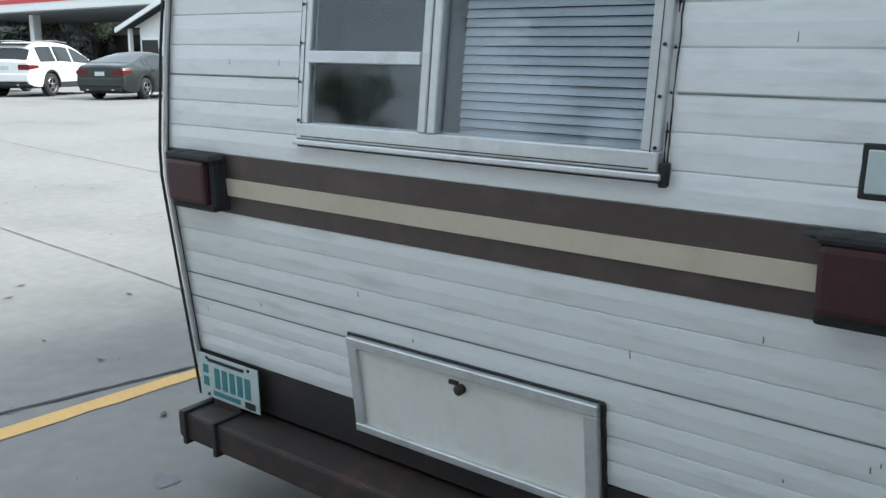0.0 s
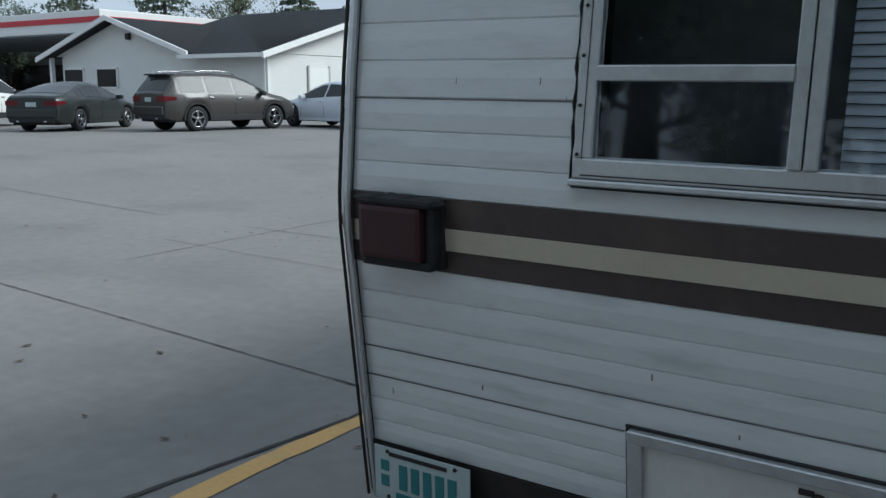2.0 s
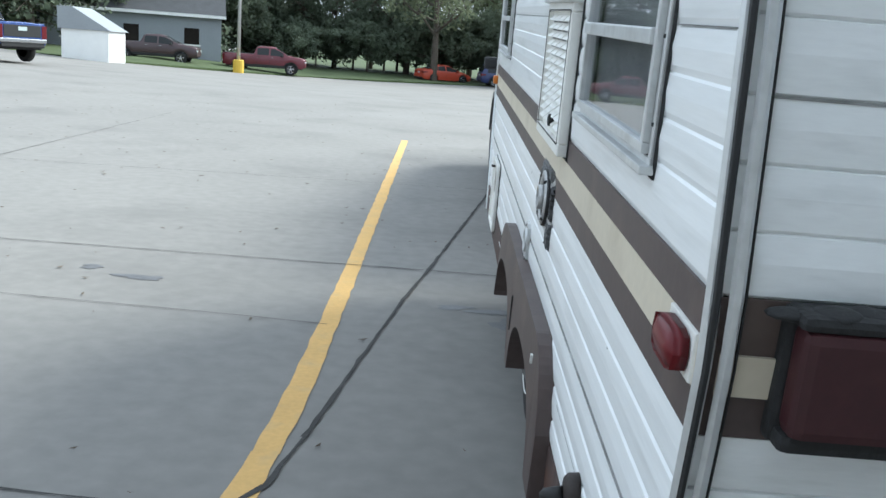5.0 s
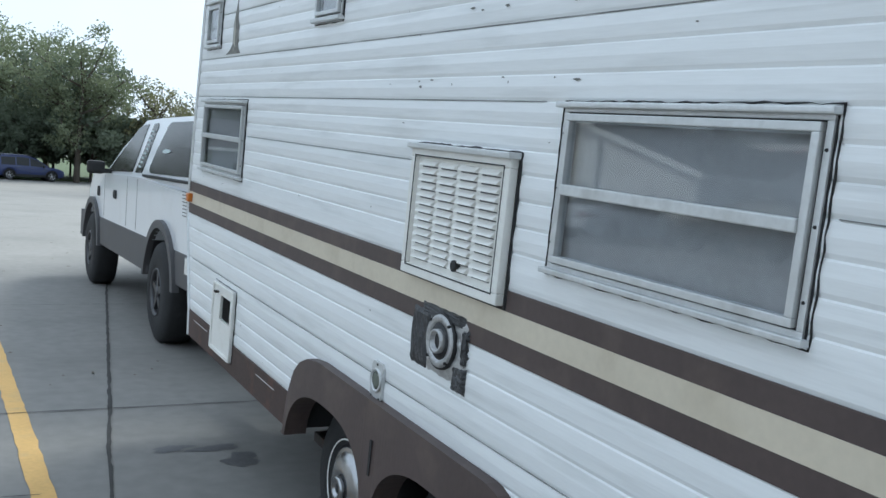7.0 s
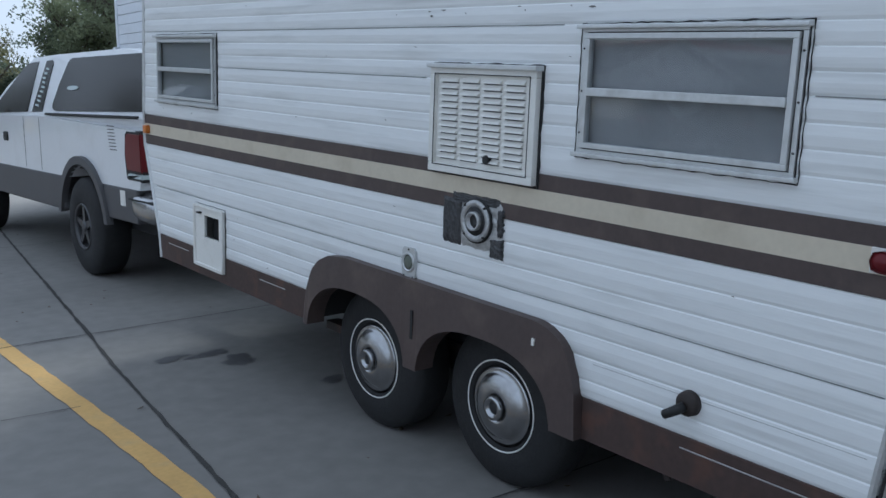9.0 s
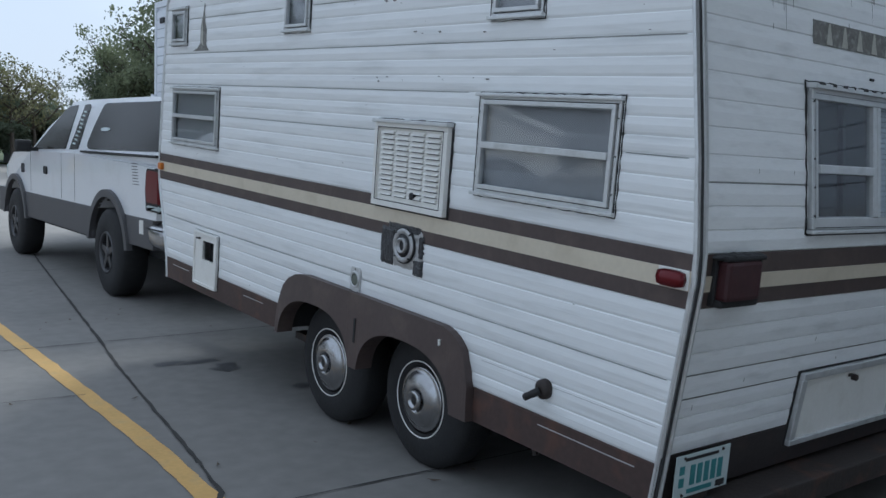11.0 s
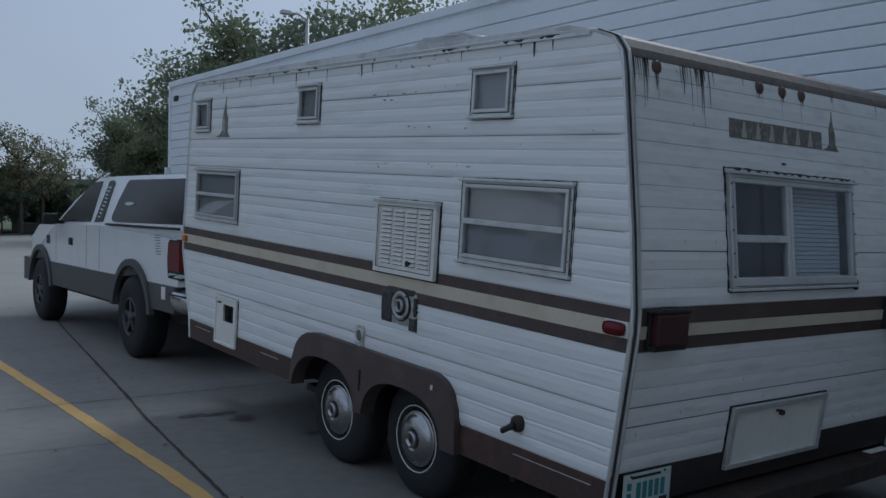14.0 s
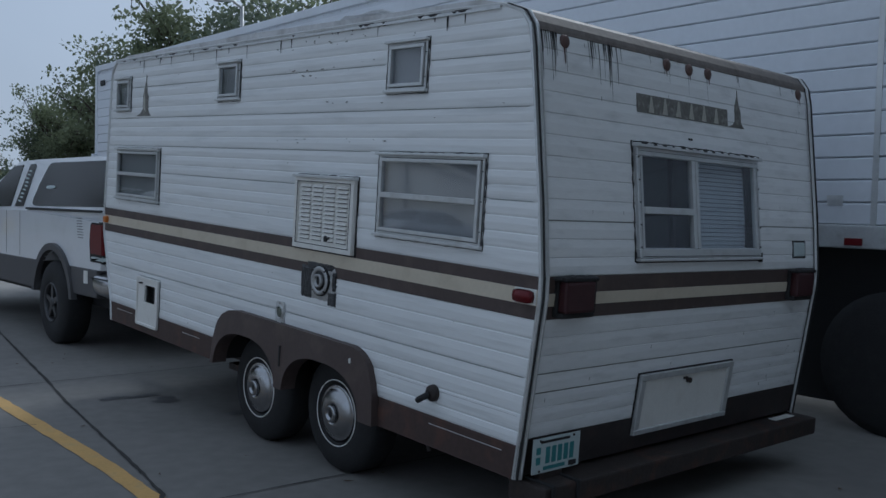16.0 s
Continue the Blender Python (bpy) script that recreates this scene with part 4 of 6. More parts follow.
# rear lights in their black putty
for x0, rest in ((0.085, 1), (2.05, 0)):
    tl = new("tail_light")
    tl.parent = trailer
    part("base", boxed(x0 - 0.0, x0 + 0.228, -0.034, 0.0, 1.128, 1.30, 0.008), SEALANT, tl, "black putty round the light")
    part("lens", boxed(x0 + 0.008, x0 + 0.196, -0.080, -0.03, 1.150, 1.284, 0.014), DULL_RED, tl, "weathered dark red lens")
    part("hood", boxed(x0 + 0.002, x0 + 0.222, -0.076, -0.01, 1.282, 1.302, 0.010), SEALANT, tl, "lumpy black sealant")
    part("side", boxed(x0 + 0.194, x0 + 0.224, -0.062, -0.02, 1.140, 1.285, 0.012), SEALANT, tl, "black sealant along the lens")
    part("foot", boxed(x0 + 0.004, x0 + 0.215, -0.064, -0.02, 1.126, 1.152, 0.012), SEALANT, tl, "black sealant below the lens")
    rr = random.Random(8)
    for i in range(9):
        bm = bmesh.new()
        bmesh.ops.create_icosphere(bm, subdivisions=2, radius=1)
        c = (x0 + 0.012 + i * 0.0245 + rr.uniform(-0.012, 0.012), -0.046 + rr.uniform(-0.008, 0.008), 1.297 - 0.010 * (i > 7) + rr.uniform(-0.006, 0.006))
        q = (rr.uniform(0.018, 0.045), rr.uniform(0.02, 0.034), rr.uniform(0.006, 0.014))
        for v in bm.verts:
            v.co = tuple(c[k] + v.co[k] * q[k] for k in range(3))
        part("putty", bm, SEALANT, tl, smooth=True)
# rear hatch
hh = new("rear_hatch")
hh.parent = trailer


def rear_bar(name, a, b, c, d, p, mat, parent, label=""):
    bm = bmesh.new()
    prism(bm, [(rear_y(c) - p, c), (rear_y(d) - p, d), (rear_y(d) + 0.004, d), (rear_y(c) + 0.004, c)], 0, a, b)
    bmesh.ops.bevel(bm, geom=bm.edges[:], offset=min(0.003, (d - c) * 0.2), segments=1, affect="EDGES")
    return part(name, bm, mat, parent, label)


rear_bar("panel", 0.80, 1.56, 0.535, 0.79, 0.012, WHITE_PART, hh)
rear_bar("frame", 0.775, 1.585, 0.785, 0.815, 0.026, ALU, hh)
rear_bar("frame", 0.775, 1.585, 0.515, 0.54, 0.026, ALU, hh)
rear_bar("frame", 0.775, 0.812, 0.54, 0.785, 0.024, ALU, hh)
rear_bar("frame", 1.545, 1.585, 0.54, 0.785, 0.024, ALU, hh)
rear_bar("gasket", 0.766, 0.775, 0.515, 0.82, 0.008, SEALANT, hh)
rear_bar("gasket", 0.766, 1.594, 0.815, 0.822, 0.008, SEALANT, hh)
rear_bar("gasket", 1.585, 1.596, 0.515, 0.82, 0.010, SEALANT, hh)
part("lock", lathe(bmesh.new(), [(-0.0, 0.014), (-0.02, 0.014), (-0.024, 0.006)], 1, (1.18, rear_y(0.75) - 0.012, 0.752), 12), STEEL, hh, "small round lock")
part("lock_tab", boxed(1.14, 1.17, rear_y(0.75) - 0.02, rear_y(0.75) - 0.012, 0.758, 0.77, 0.002), STEEL, hh)
# bumper tube with two straps
bmp = new("bumper")
bmp.parent = trailer
part("beam", boxed(0.04, WIDTH + 0.04, -0.085, 0.13, 0.325, 0.422, 0.012), STEEL, bmp, "square rusty steel beam")
for x in (0.075, 0.235):
    part("strap", boxed(x, x + 0.018, -0.096, 0.14, 0.312, 0.432, 0.003), GASKET, bmp, "black strap")
part("chip", boxed(2.1, 2.32, 0.0, 0.05, 0.4225, 0.4245), WHITE_PART, bmp, "scraped bare edge")
for x in (0.5, 1.78):
    part("bracket", boxed(x, x + 0.06, 0.0, 0.3, 0.30, 0.40), STEEL, bmp)
# number plate: plain bars stand for its characters
pl = new("number_plate")
pl.parent = trailer
PX0, PZ0 = 0.052, 0.452


def plate_bar(a, b, c, d, mat=TEAL, t=0.004, name="bar"):
    y = 0.012
    part(name, boxed(PX0 + a, PX0 + b, y - t, y, PZ0 + c, PZ0 + d), mat, pl)


part("plate", boxed(PX0, PX0 + 0.305, 0.010, 0.014, PZ0, PZ0 + 0.153, 0.001), PLATE, pl, "pale teal-lettered plate")
for k in range(5):
    plate_bar(0.082 + k * 0.039, 0.108 + k * 0.039, 0.04, 0.112)
plate_bar(0.022, 0.048, 0.085, 0.115)
plate_bar(0.022, 0.048, 0.04, 0.072)
plate_bar(0.05, 0.235, 0.13, 0.141, SEALANT)
plate_bar(0.07, 0.21, 0.012, 0.028)
plate_bar(0.235, 0.285, 0.008, 0.03, SEALANT)
for x, z in ((0.045, 0.142), (0.26, 0.142), (0.045, 0.01), (0.26, 0.01)):
    part("bolt", lathe(bmesh.new(), [(0, 0.006), (-0.004, 0.005)], 1, (PX0 + x, 0.010, PZ0 + z), 8), STEEL, pl)
part("bracket", boxed(PX0 + 0.06, PX0 + 0.2, 0.014, 0.05, 0.42, 0.47), STEEL, pl)

# maker's plaque as plain shapes, and the bird silhouettes
def rear_shape(pts, mat, name, p=0.004):
    bm = bmesh.new()
    f = [bm.verts.new((x, rear_y(z) - p, z)) for x, z in pts]
    b = [bm.verts.new((x, rear_y(z) + 0.002, z)) for x, z in pts]
    bm.faces.new(f)
    for i in range(len(f)):
        j = (i + 1) % len(f)
        bm.faces.new((f[i], f[j], b[j], b[i]))
    return part(name, bm, mat, trailer)


for k in range(7):
    x = 0.69 + k * 0.112
    rear_shape([(x, 2.045), (x + 0.108, 2.045), (x + 0.108, 2.132), (x, 2.132)], DECAL, "plaque_block", 0.004)
    if k:
        rear_shape([(x - 0.026, 2.05), (x + 0.018, 2.05), (x + 0.006, 2.128), (x - 0.004, 2.128)], DECAL_PALE, "plaque_gap", 0.0055)
BIRD = [(-0.09, 0), (0.11, 0), (0.09, 0.02), (0.07, 0.05), (0.075, 0.12), (0.055, 0.18), (0.045, 0.22), (0.04, 0.30), (0.03, 0.24), (0.015, 0.2), (0.0, 0.14), (0.0, 0.05), (-0.03, 0.02)]
rear_shape([(1.545 + u * 0.8, 2.045 + v * 0.66) for u, v in BIRD], DECAL, "bird_decal")


def side_shape(pts, mat, p):
    bm = bmesh.new()
    f = [bm.verts.new((-p, y, z)) for y, z in pts]
    b = [bm.verts.new((0.002, y, z)) for y, z in pts]
    bm.faces.new(f)
    for i in range(len(f)):
        j = (i + 1) % len(f)
        bm.faces.new((f[i], f[j], b[j], b[i]))
    return part("bird_decal", bm, mat, trailer)


side_shape([(4.0 - u * 1.25, 2.014 + v) for u, v in BIRD], DECAL, 0.004)
side_shape([(3.99 - u * 0.45, 2.04 + v * 0.62) for u, v in BIRD[1:-1]], DECAL_PALE, 0.0055)
# rear clearance lamp stubs
for x in (0.20, 0.95, 1.14, 1.31, 2.26):
    part("clearance_light", lathe(bmesh.new(), [(0.02, 0.032), (-0.004, 0.031), (-0.012, 0.02), (-0.014, 0.004)], 1, (x, rear_y(2.29), 2.294), 14), OLD_LENS, trailer, "dead dull brown clearance light", True)
rear_bar("sticker", 2.10, 2.25, 1.36, 1.46, 0.004, GASKET, trailer, "small black-edged sticker")
rear_bar("sticker", 2.11, 2.24, 1.37, 1.45, 0.006, PLATE, trailer)
rear_bar("clip", 1.10, 1.13, 1.945, 1.955, 0.008, GASKET, trailer)
# air conditioner wrapped in foil
ac = new("roof_air_conditioner")
ac.parent = trailer
bm = bmesh.new()
prism(bm, [(1.78, 2.47), (2.68, 2.47), (2.66, 2.60), (2.35, 2.675), (1.98, 2.70), (1.80, 2.62)], 0, 0.60, 1.45)
bmesh.ops.bevel(bm, geom=bm.edges[:], offset=0.03, segments=2, affect="EDGES")
bmesh.ops.subdivide_edges(bm, edges=bm.edges[:], cuts=2, use_grid_fill=True)
for v in bm.verts:
    v.co += noise.noise_vector(v.co * 9) * 0.014
part("cover", bm, TAPE, ac, "crumpled silver cover", True)
for a, b in ((2.08, 2.19), (2.40, 2.46)):
    part("vent_grille", boxed(0.582, 0.62, a, b, 2.53, 2.63), WEATHERED, ac, "dull grey grille patch")
# hitch
hi = new("hitch")
hi.parent = trailer
part("tongue", boxed(1.14, 1.24, 4.4, 5.25, 0.30, 0.40), STEEL, hi)
part("coupler", boxed(1.12, 1.26, 5.2, 5.4, 0.32, 0.46, 0.02), STEEL, hi)

# black beads round the louvred door and the service panels
bead([(1.262, 1.655), (1.885, 1.655), (1.885, 1.24)], on_side, 0.004, 0.012, 0.08, vent)
bead([(1.885, 1.24), (1.262, 1.24), (1.262, 1.655)], on_side, 0.004, 0.010, 0.15, vent)
bead([(3.585, 0.842), (3.962, 0.842)], on_side, 0.002, 0.006, 0.3, hat)
bead([(3.585, 0.842), (3.585, 0.48), (3.962, 0.476)], on_side, 0.002, 0.007, 0.25, hat)



# ---- pickup that tows the trailer ----
def arc(cy, r, cz, z, n=14):
    """Points of a wheel opening from the rear foot to the front foot, at height z and above."""
    a0 = math.asin(min(1, max(-1, (z - cz) / r)))
    return [(cy - r * math.cos(a), cz + r * math.sin(a)) for a in [a0 + (math.pi - 2 * a0) * i / n for i in range(n + 1)]]


def taper(bm, cx, z0, z1, inset):
    for v in bm.verts:
        k = min(1, max(0, (v.co.z - z0) / (z1 - z0)))
        v.co.x += (cx - v.co.x) / abs(cx - v.co.x) * inset * k if abs(cx - v.co.x) > 1e-6 else 0
    return bm


def road_wheel(parent, x, y, z, R, width, out, rim_r, spokes, rim_mat):
    w = new("wheel")
    w.parent = parent
    s = -out
    prof = [(0.0, rim_r), (-0.012, rim_r + 0.02), (-0.006, R * 0.82), (0.015, R * 0.95), (0.04, R), (width - 0.04, R), (width - 0.015, R * 0.95), (width, rim_r)]
    part("tyre", lathe(bmesh.new(), [(s * o, q) for o, q in prof], 0, (x, y, z), 36, False), TYRE, w, "black road tyre", True)
    part("rim", lathe(bmesh.new(), [(s * 0.0, rim_r), (s * -0.008, rim_r * 0.97), (s * 0.03, rim_r * 0.86), (s * 0.07, rim_r * 0.8), (s * 0.075, 0.02)], 0, (x, y, z), 28, False), GASKET, w, "", True)
    part("rim_lip", lathe(bmesh.new(), [(s * -0.004, rim_r), (s * -0.014, rim_r * 0.97), (s * -0.002, rim_r * 0.9), (s * 0.02, rim_r * 0.9)], 0, (x, y, z), 28, False), rim_mat, w, "", True)
    for k in range(spokes):
        a = 2 * math.pi * k / spokes + 0.3
        bm = bmesh.new()
        u, t = Vector((0, math.cos(a), math.sin(a))), Vector((0, -math.sin(a), math.cos(a)))
        c = Vector((x, y, z))
        q = [c + u * 0.02 - t * 0.035, c + u * rim_r * 0.93 - t * rim_r * 0.10, c + u * rim_r * 0.93 + t * rim_r * 0.10, c + u * 0.02 + t * 0.035]
        f = [bm.verts.new(p + Vector((s * 0.004, 0, 0))) for p in q]
        b = [bm.verts.new(p + Vector((s * 0.05, 0, 0))) for p in q]
        bm.faces.new(f)
        for i in range(4):
            bm.faces.new((f[i], f[(i + 1) % 4], b[(i + 1) % 4], b[i]))
        part("spoke", bm, rim_mat, w)
    part("hub", lathe(bmesh.new(), [(s * -0.004, 0.02), (s * -0.002, rim_r * 0.24), (s * 0.05, rim_r * 0.26)], 0, (x, y, z), 14), rim_mat, w, "", True)
    return w


def tow_truck():
    tk = thing("pickup_truck", "white extended-cab pickup with grey cladding and a bed canopy", "pickup truck", Matrix())
    XL, XR, CX = 0.355, 2.305, 1.33
    rw, fw, R = 6.83, 10.44, 0.42
    prof = [(5.60, 0.82), (5.565, 0.95), (5.56, 1.28), (5.60, 1.345), (7.9, 1.335), (9.75, 1.315), (10.6, 1.285), (11.15, 1.22), (11.33, 1.08), (11.36, 0.82)]
    bottom = arc(fw, 0.53, R, 0.82)[::-1] + arc(rw, 0.53, R, 0.82)[::-1]
    bm = prism(bmesh.new(), prof + bottom, 0, XL, XR)
    bmesh.ops.bevel(bm, geom=[e for e in bm.edges if abs(e.verts[0].co.x - e.verts[1].co.x) < 1e-6 and min(v.co.z for v in e.verts) > 1.05], offset=0.085, segments=5, affect="EDGES")
    for v in bm.verts:
        # rounded nose and slightly bowed flanks
        k = min(1, max(0, (v.co.y - 10.3) / 1.06))
        v.co.x = CX + (v.co.x - CX) * (1 - 0.10 * k * k)
    part("body", bm, TRUCK_WHITE, tk, "white painted body")
    for a, b, c in ((5.66, 6.33, 0.56), (7.33, 9.94, 0.52), (10.94, 11.36, 0.50)):
        part("cladding", boxed(XL - 0.008, XR + 0.008, a, b, c, 0.822, 0.012), TRUCK_GREY, tk, "dark grey lower body")
    part("underbody", boxed(XL + 0.25, XR - 0.25, 5.8, 11.2, 0.42, 0.80), GASKET, tk, "dark underbody")
    for cy in (rw, fw):
        for x, o in ((XL, -1), (XR, 1)):
            bm = bmesh.new()
            pts = arc(cy, 0.53, R, 0.5, 20)
            outer = arc(cy, 0.60, R, 0.5, 20)
            prism(bm, pts + outer[::-1], 0, x - 0.035 if o < 0 else x - 0.02, x + 0.02 if o < 0 else x + 0.035)
            part("wheel_flare", bm, TRUCK_GREY, tk, "dark grey wheel flare")
            road_wheel(tk, x - 0.02 if o < 0 else x + 0.02, cy, R, R, 0.27, o, 0.20, 5, ALLOY)
            part("wheel_well", boxed(min(x - o * 0.05, x - o * 0.4), max(x - o * 0.05, x - o * 0.4), cy - 0.40, cy + 0.40, 0.90, 0.93), DARK, tk)
    gh = [(5.50, 1.345), (5.505, 1.80), (5.56, 1.862), (6.2, 1.885), (7.9, 1.895), (8.55, 1.885), (8.80, 1.845), (9.30, 1.60), (9.82, 1.31)]
    bm = prism(bmesh.new(), gh, 0, XL + 0.02, XR - 0.02)
    taper(bm, CX, 1.33, 1.9, 0.17)
    bmesh.ops.bevel(bm, geom=[e for e in bm.edges if min(v.co.z for v in e.verts) > 1.6 and abs(e.verts[0].co.x - e.verts[1].co.x) < 0.08], offset=0.05, segments=3, affect="EDGES")
    part("cab_and_canopy", bm, TRUCK_WHITE, tk, "white cab with a matching bed canopy")

    def pane(pts, name="window", mat=TINTED):
        for s in (0, 1):
            bm = bmesh.new()
            x0 = XL + 0.014 if s == 0 else XR - 0.026
            prism(bm, pts, 0, x0, x0 + 0.012)
            taper(bm, CX, 1.33, 1.9, 0.17)
            part(name, bm, mat, tk, "dark tinted glass")
    pane([(5.545, 1.40), (7.50, 1.385), (7.58, 1.392), (7.64, 1.415), (7.655, 1.45), (7.60, 1.62), (7.49, 1.81), (7.45, 1.838), (7.38, 1.848), (5.64, 1.835), (5.57, 1.82), (5.55, 1.78)], mat=WINDOW_DARK)
    pane([(7.93, 1.375), (8.22, 1.37), (8.12, 1.845), (7.96, 1.85), (7.90, 1.82)], mat=WINDOW_DARK)
    pane([(8.38, 1.37), (9.60, 1.345), (9.62, 1.37), (8.80, 1.80), (8.62, 1.84), (8.36, 1.845)], mat=WINDOW_DARK)
    bm = bmesh.new()
    vs = [(XL + 0.10, 9.80, 1.335), (XR - 0.10, 9.80, 1.335), (XR - 0.22, 8.87, 1.83), (XL + 0.22, 8.87, 1.83)]
    bm.faces.new([bm.verts.new((x, y + 0.012, z + 0.012)) for x, y, z in vs])
    bmesh.ops.solidify(bm, geom=bm.faces[:], thickness=0.008)
    part("windscreen", bm, WINDOW_DARK, tk, "dark windscreen")
    part("rear_window", boxed(XL + 0.2, XR - 0.2, 5.492, 5.51, 1.42, 1.72, 0.005), WINDOW_DARK, tk)
    part("bed_rail", boxed(XL + 0.0, XL + 0.05, 5.62, 7.75, 1.345, 1.368, 0.006), GASKET, tk, "black bed rail cap")
    part("tailgate", boxed(XL + 0.16, XR - 0.16, 5.545, 5.575, 0.86, 1.32, 0.01), TRUCK_WHITE, tk)
    for x in (XL - 0.006, XR - 0.154):
        lt = new("tail_light")
        lt.parent = tk
        def lamp(y0, y1, z0, z1, d, bulge):
            pts = [(y0, z0), (y1 - 0.03, z0 + 0.004), (y1 - 0.008, z0 + 0.02), (y1 + bulge, (z0 + z1) / 2), (y1 - 0.012, z1 - 0.03), (y1 - 0.05, z1), (y0, z1 - 0.004)]
            bm = prism(bmesh.new(), pts, 0, x - d, x + 0.16 + d)
            bmesh.ops.bevel(bm, geom=bm.edges[:], offset=0.008, segments=2, affect="EDGES")
            return bm
        part("bezel", lamp(5.537, 5.845, 0.880, 1.262, 0.0, 0.014), GASKET, lt, "black lamp surround")
        part("lens", lamp(5.530, 5.822, 0.955, 1.245, 0.007, 0.010), RED_LENS, lt, "dark red tail light lens")
        part("reverse_lens", lamp(5.531, 5.815, 0.898, 0.950, 0.006, 0.004), PLATE, lt, "clear reverse lens")
    bp = new("bumper")
    bp.parent = tk
    roll = [(5.585, 0.565), (5.44, 0.56), (5.36, 0.585), (5.32, 0.64), (5.31, 0.70), (5.325, 0.755), (5.36, 0.785), (5.42, 0.795), (5.585, 0.795)]
    part("bar", prism(bmesh.new(), roll, 0, XL + 0.15, XR - 0.15), CHROME, bp, "chrome rear bumper")
    for sx, o in ((XL + 0.16, -1), (XR - 0.16, 1)):
        bm = bmesh.new()
        bmesh.ops.create_uvsphere(bm, u_segments=28, v_segments=16, radius=1)
        for v in bm.verts:
            q = v.co.copy()
            s = [math.copysign(abs(c) ** 0.62, c) for c in q]
            v.co = (sx + s[0] * 0.19, 5.575 + s[1] * 0.262, 0.678 + s[2] * 0.118 + (0.03 * s[1] if s[1] > 0 else 0))
        part("bar_end", bm, CHROME, bp, "rounded chrome bumper end", True)
        part("bumper_groove", boxed(min(sx + o * 0.1, sx + o * 0.184), max(sx + o * 0.1, sx + o * 0.184), 5.36, 5.78, 0.742, 0.752), GASKET, bp)
    part("step", boxed(XL + 0.3, XR - 0.3, 5.32, 5.45, 0.786, 0.80, 0.004), GASKET, bp)
    part("front_bumper", boxed(XL + 0.10, XR - 0.10, 11.28, 11.50, 0.56, 0.80, 0.05), CHROME, tk, "chrome front bumper")
    part("headlight", boxed(XL + 0.085, XL + 0.36, 11.22, 11.365, 0.95, 1.12, 0.03), PLATE, tk)
    for x0 in (XL, XR):
        o = -1 if x0 == XL else 1
        mr = new("mirror")
        mr.parent = tk
        part("head", boxed(min(x0 + o * 0.05, x0 + o * 0.23), max(x0 + o * 0.05, x0 + o * 0.23), 9.42, 9.52, 1.31, 1.45, 0.035), GASKET, mr, "black mirror housing")
        part("arm", boxed(min(x0 - o * 0.02, x0 + o * 0.1), max(x0 - o * 0.02, x0 + o * 0.1), 9.44, 9.49, 1.32, 1.37, 0.01), GASKET, mr)
    part("door_handle", boxed(XL - 0.018, XL + 0.01, 8.98, 9.12, 1.07, 1.16, 0.02), GASKET, tk, "black door handle")
    for y in (7.93, 8.42, 9.72):
        part("door_gap", boxed(XL - 0.0015, XL + 0.004, y, y + 0.007, 0.84, 1.32), GASKET, tk)
    part("fuel_flap", boxed(XL - 0.004, XL + 0.004, 10.02, 10.12, 1.05, 1.16, 0.02), TRUCK_GREY, tk)
    for k in range(8):
        part("sticker_line", boxed(XL - 0.002, XL + 0.003, 6.02 + 0.006 * k, 6.16 + 0.006 * k, 1.10 + 0.026 * k, 1.107 + 0.026 * k), TRUCK_GREY, tk)
    part("sticker", boxed(XL - 0.011, XL, 5.88, 5.98, 0.68, 0.80), WHITE_PART, tk, "white paper sticker")
    bm = bmesh.new()
    prism(bm, [(7.05, 1.585), (7.1, 1.60), (7.2, 1.605), (7.3, 1.60), (7.34, 1.585), (7.3, 1.572), (7.2, 1.566), (7.1, 1.572)], 0, XL + 0.006, XL + 0.0115)
    taper(bm, CX, 1.33, 1.9, 0.17)
    part("sticker", bm, PLATE, tk, "pale oval window sticker")
    bm = bmesh.new()
    rr = random.Random(4)
    for k in range(9):
        z = 1.42 + 0.042 * k
        y = 8.10 - 0.012 * k + rr.uniform(-0.03, 0.03)
        prism(bm, [(y - 0.05, z), (y + 0.04, z + 0.008), (y + 0.05, z + 0.024), (y - 0.03, z + 0.02)], 0, XL + 0.006, XL + 0.0125)
    taper(bm, CX, 1.33, 1.9, 0.17)
    part("window_decal", bm, PLATE, tk, "white scrollwork decal")
    return tk


WINDOW_DARK = material("dark_car_glass", (0.020, 0.017, 0.015), 0.1, 0, 0.1, 3, 20, spec=0.12)
tow_truck()


# ---- semi trailer box ----
semi = thing("semi_trailer", "long white ribbed semi-trailer box standing beside the camper", "semi trailer", Matrix())
SX, SY0, SY1, SZ0, SZ1 = 3.42, -2.2, 13.95, 1.28, 3.88
part("box_core", boxed(SX + 0.03, SX + 2.55, SY0 + 0.02, SY1 - 0.02, SZ0 + 0.02, SZ1 - 0.02), BOX_WHITE, semi)
n = 15
for i in range(n):
    a, b = SZ0 + 0.14 + (SZ1 - SZ0 - 0.30) * i / n, SZ0 + 0.14 + (SZ1 - SZ0 - 0.30) * (i + 1) / n
    bm = bmesh.new()
    prism(bm, [(SX + 0.03, a), (SX + 0.008, a + 0.003), (SX, a + 0.010), (SX, b - 0.014), (SX + 0.008, b - 0.005), (SX + 0.03, b - 0.002)], 1, SY0 + 0.06, SY1 - 0.06)
    part("side_panel", bm, BOX_WHITE, semi)
part("top_rail", boxed(SX - 0.012, SX + 0.05, SY0, SY1, SZ1 - 0.10, SZ1, 0.01), BOX_WHITE, semi, "white top rail")
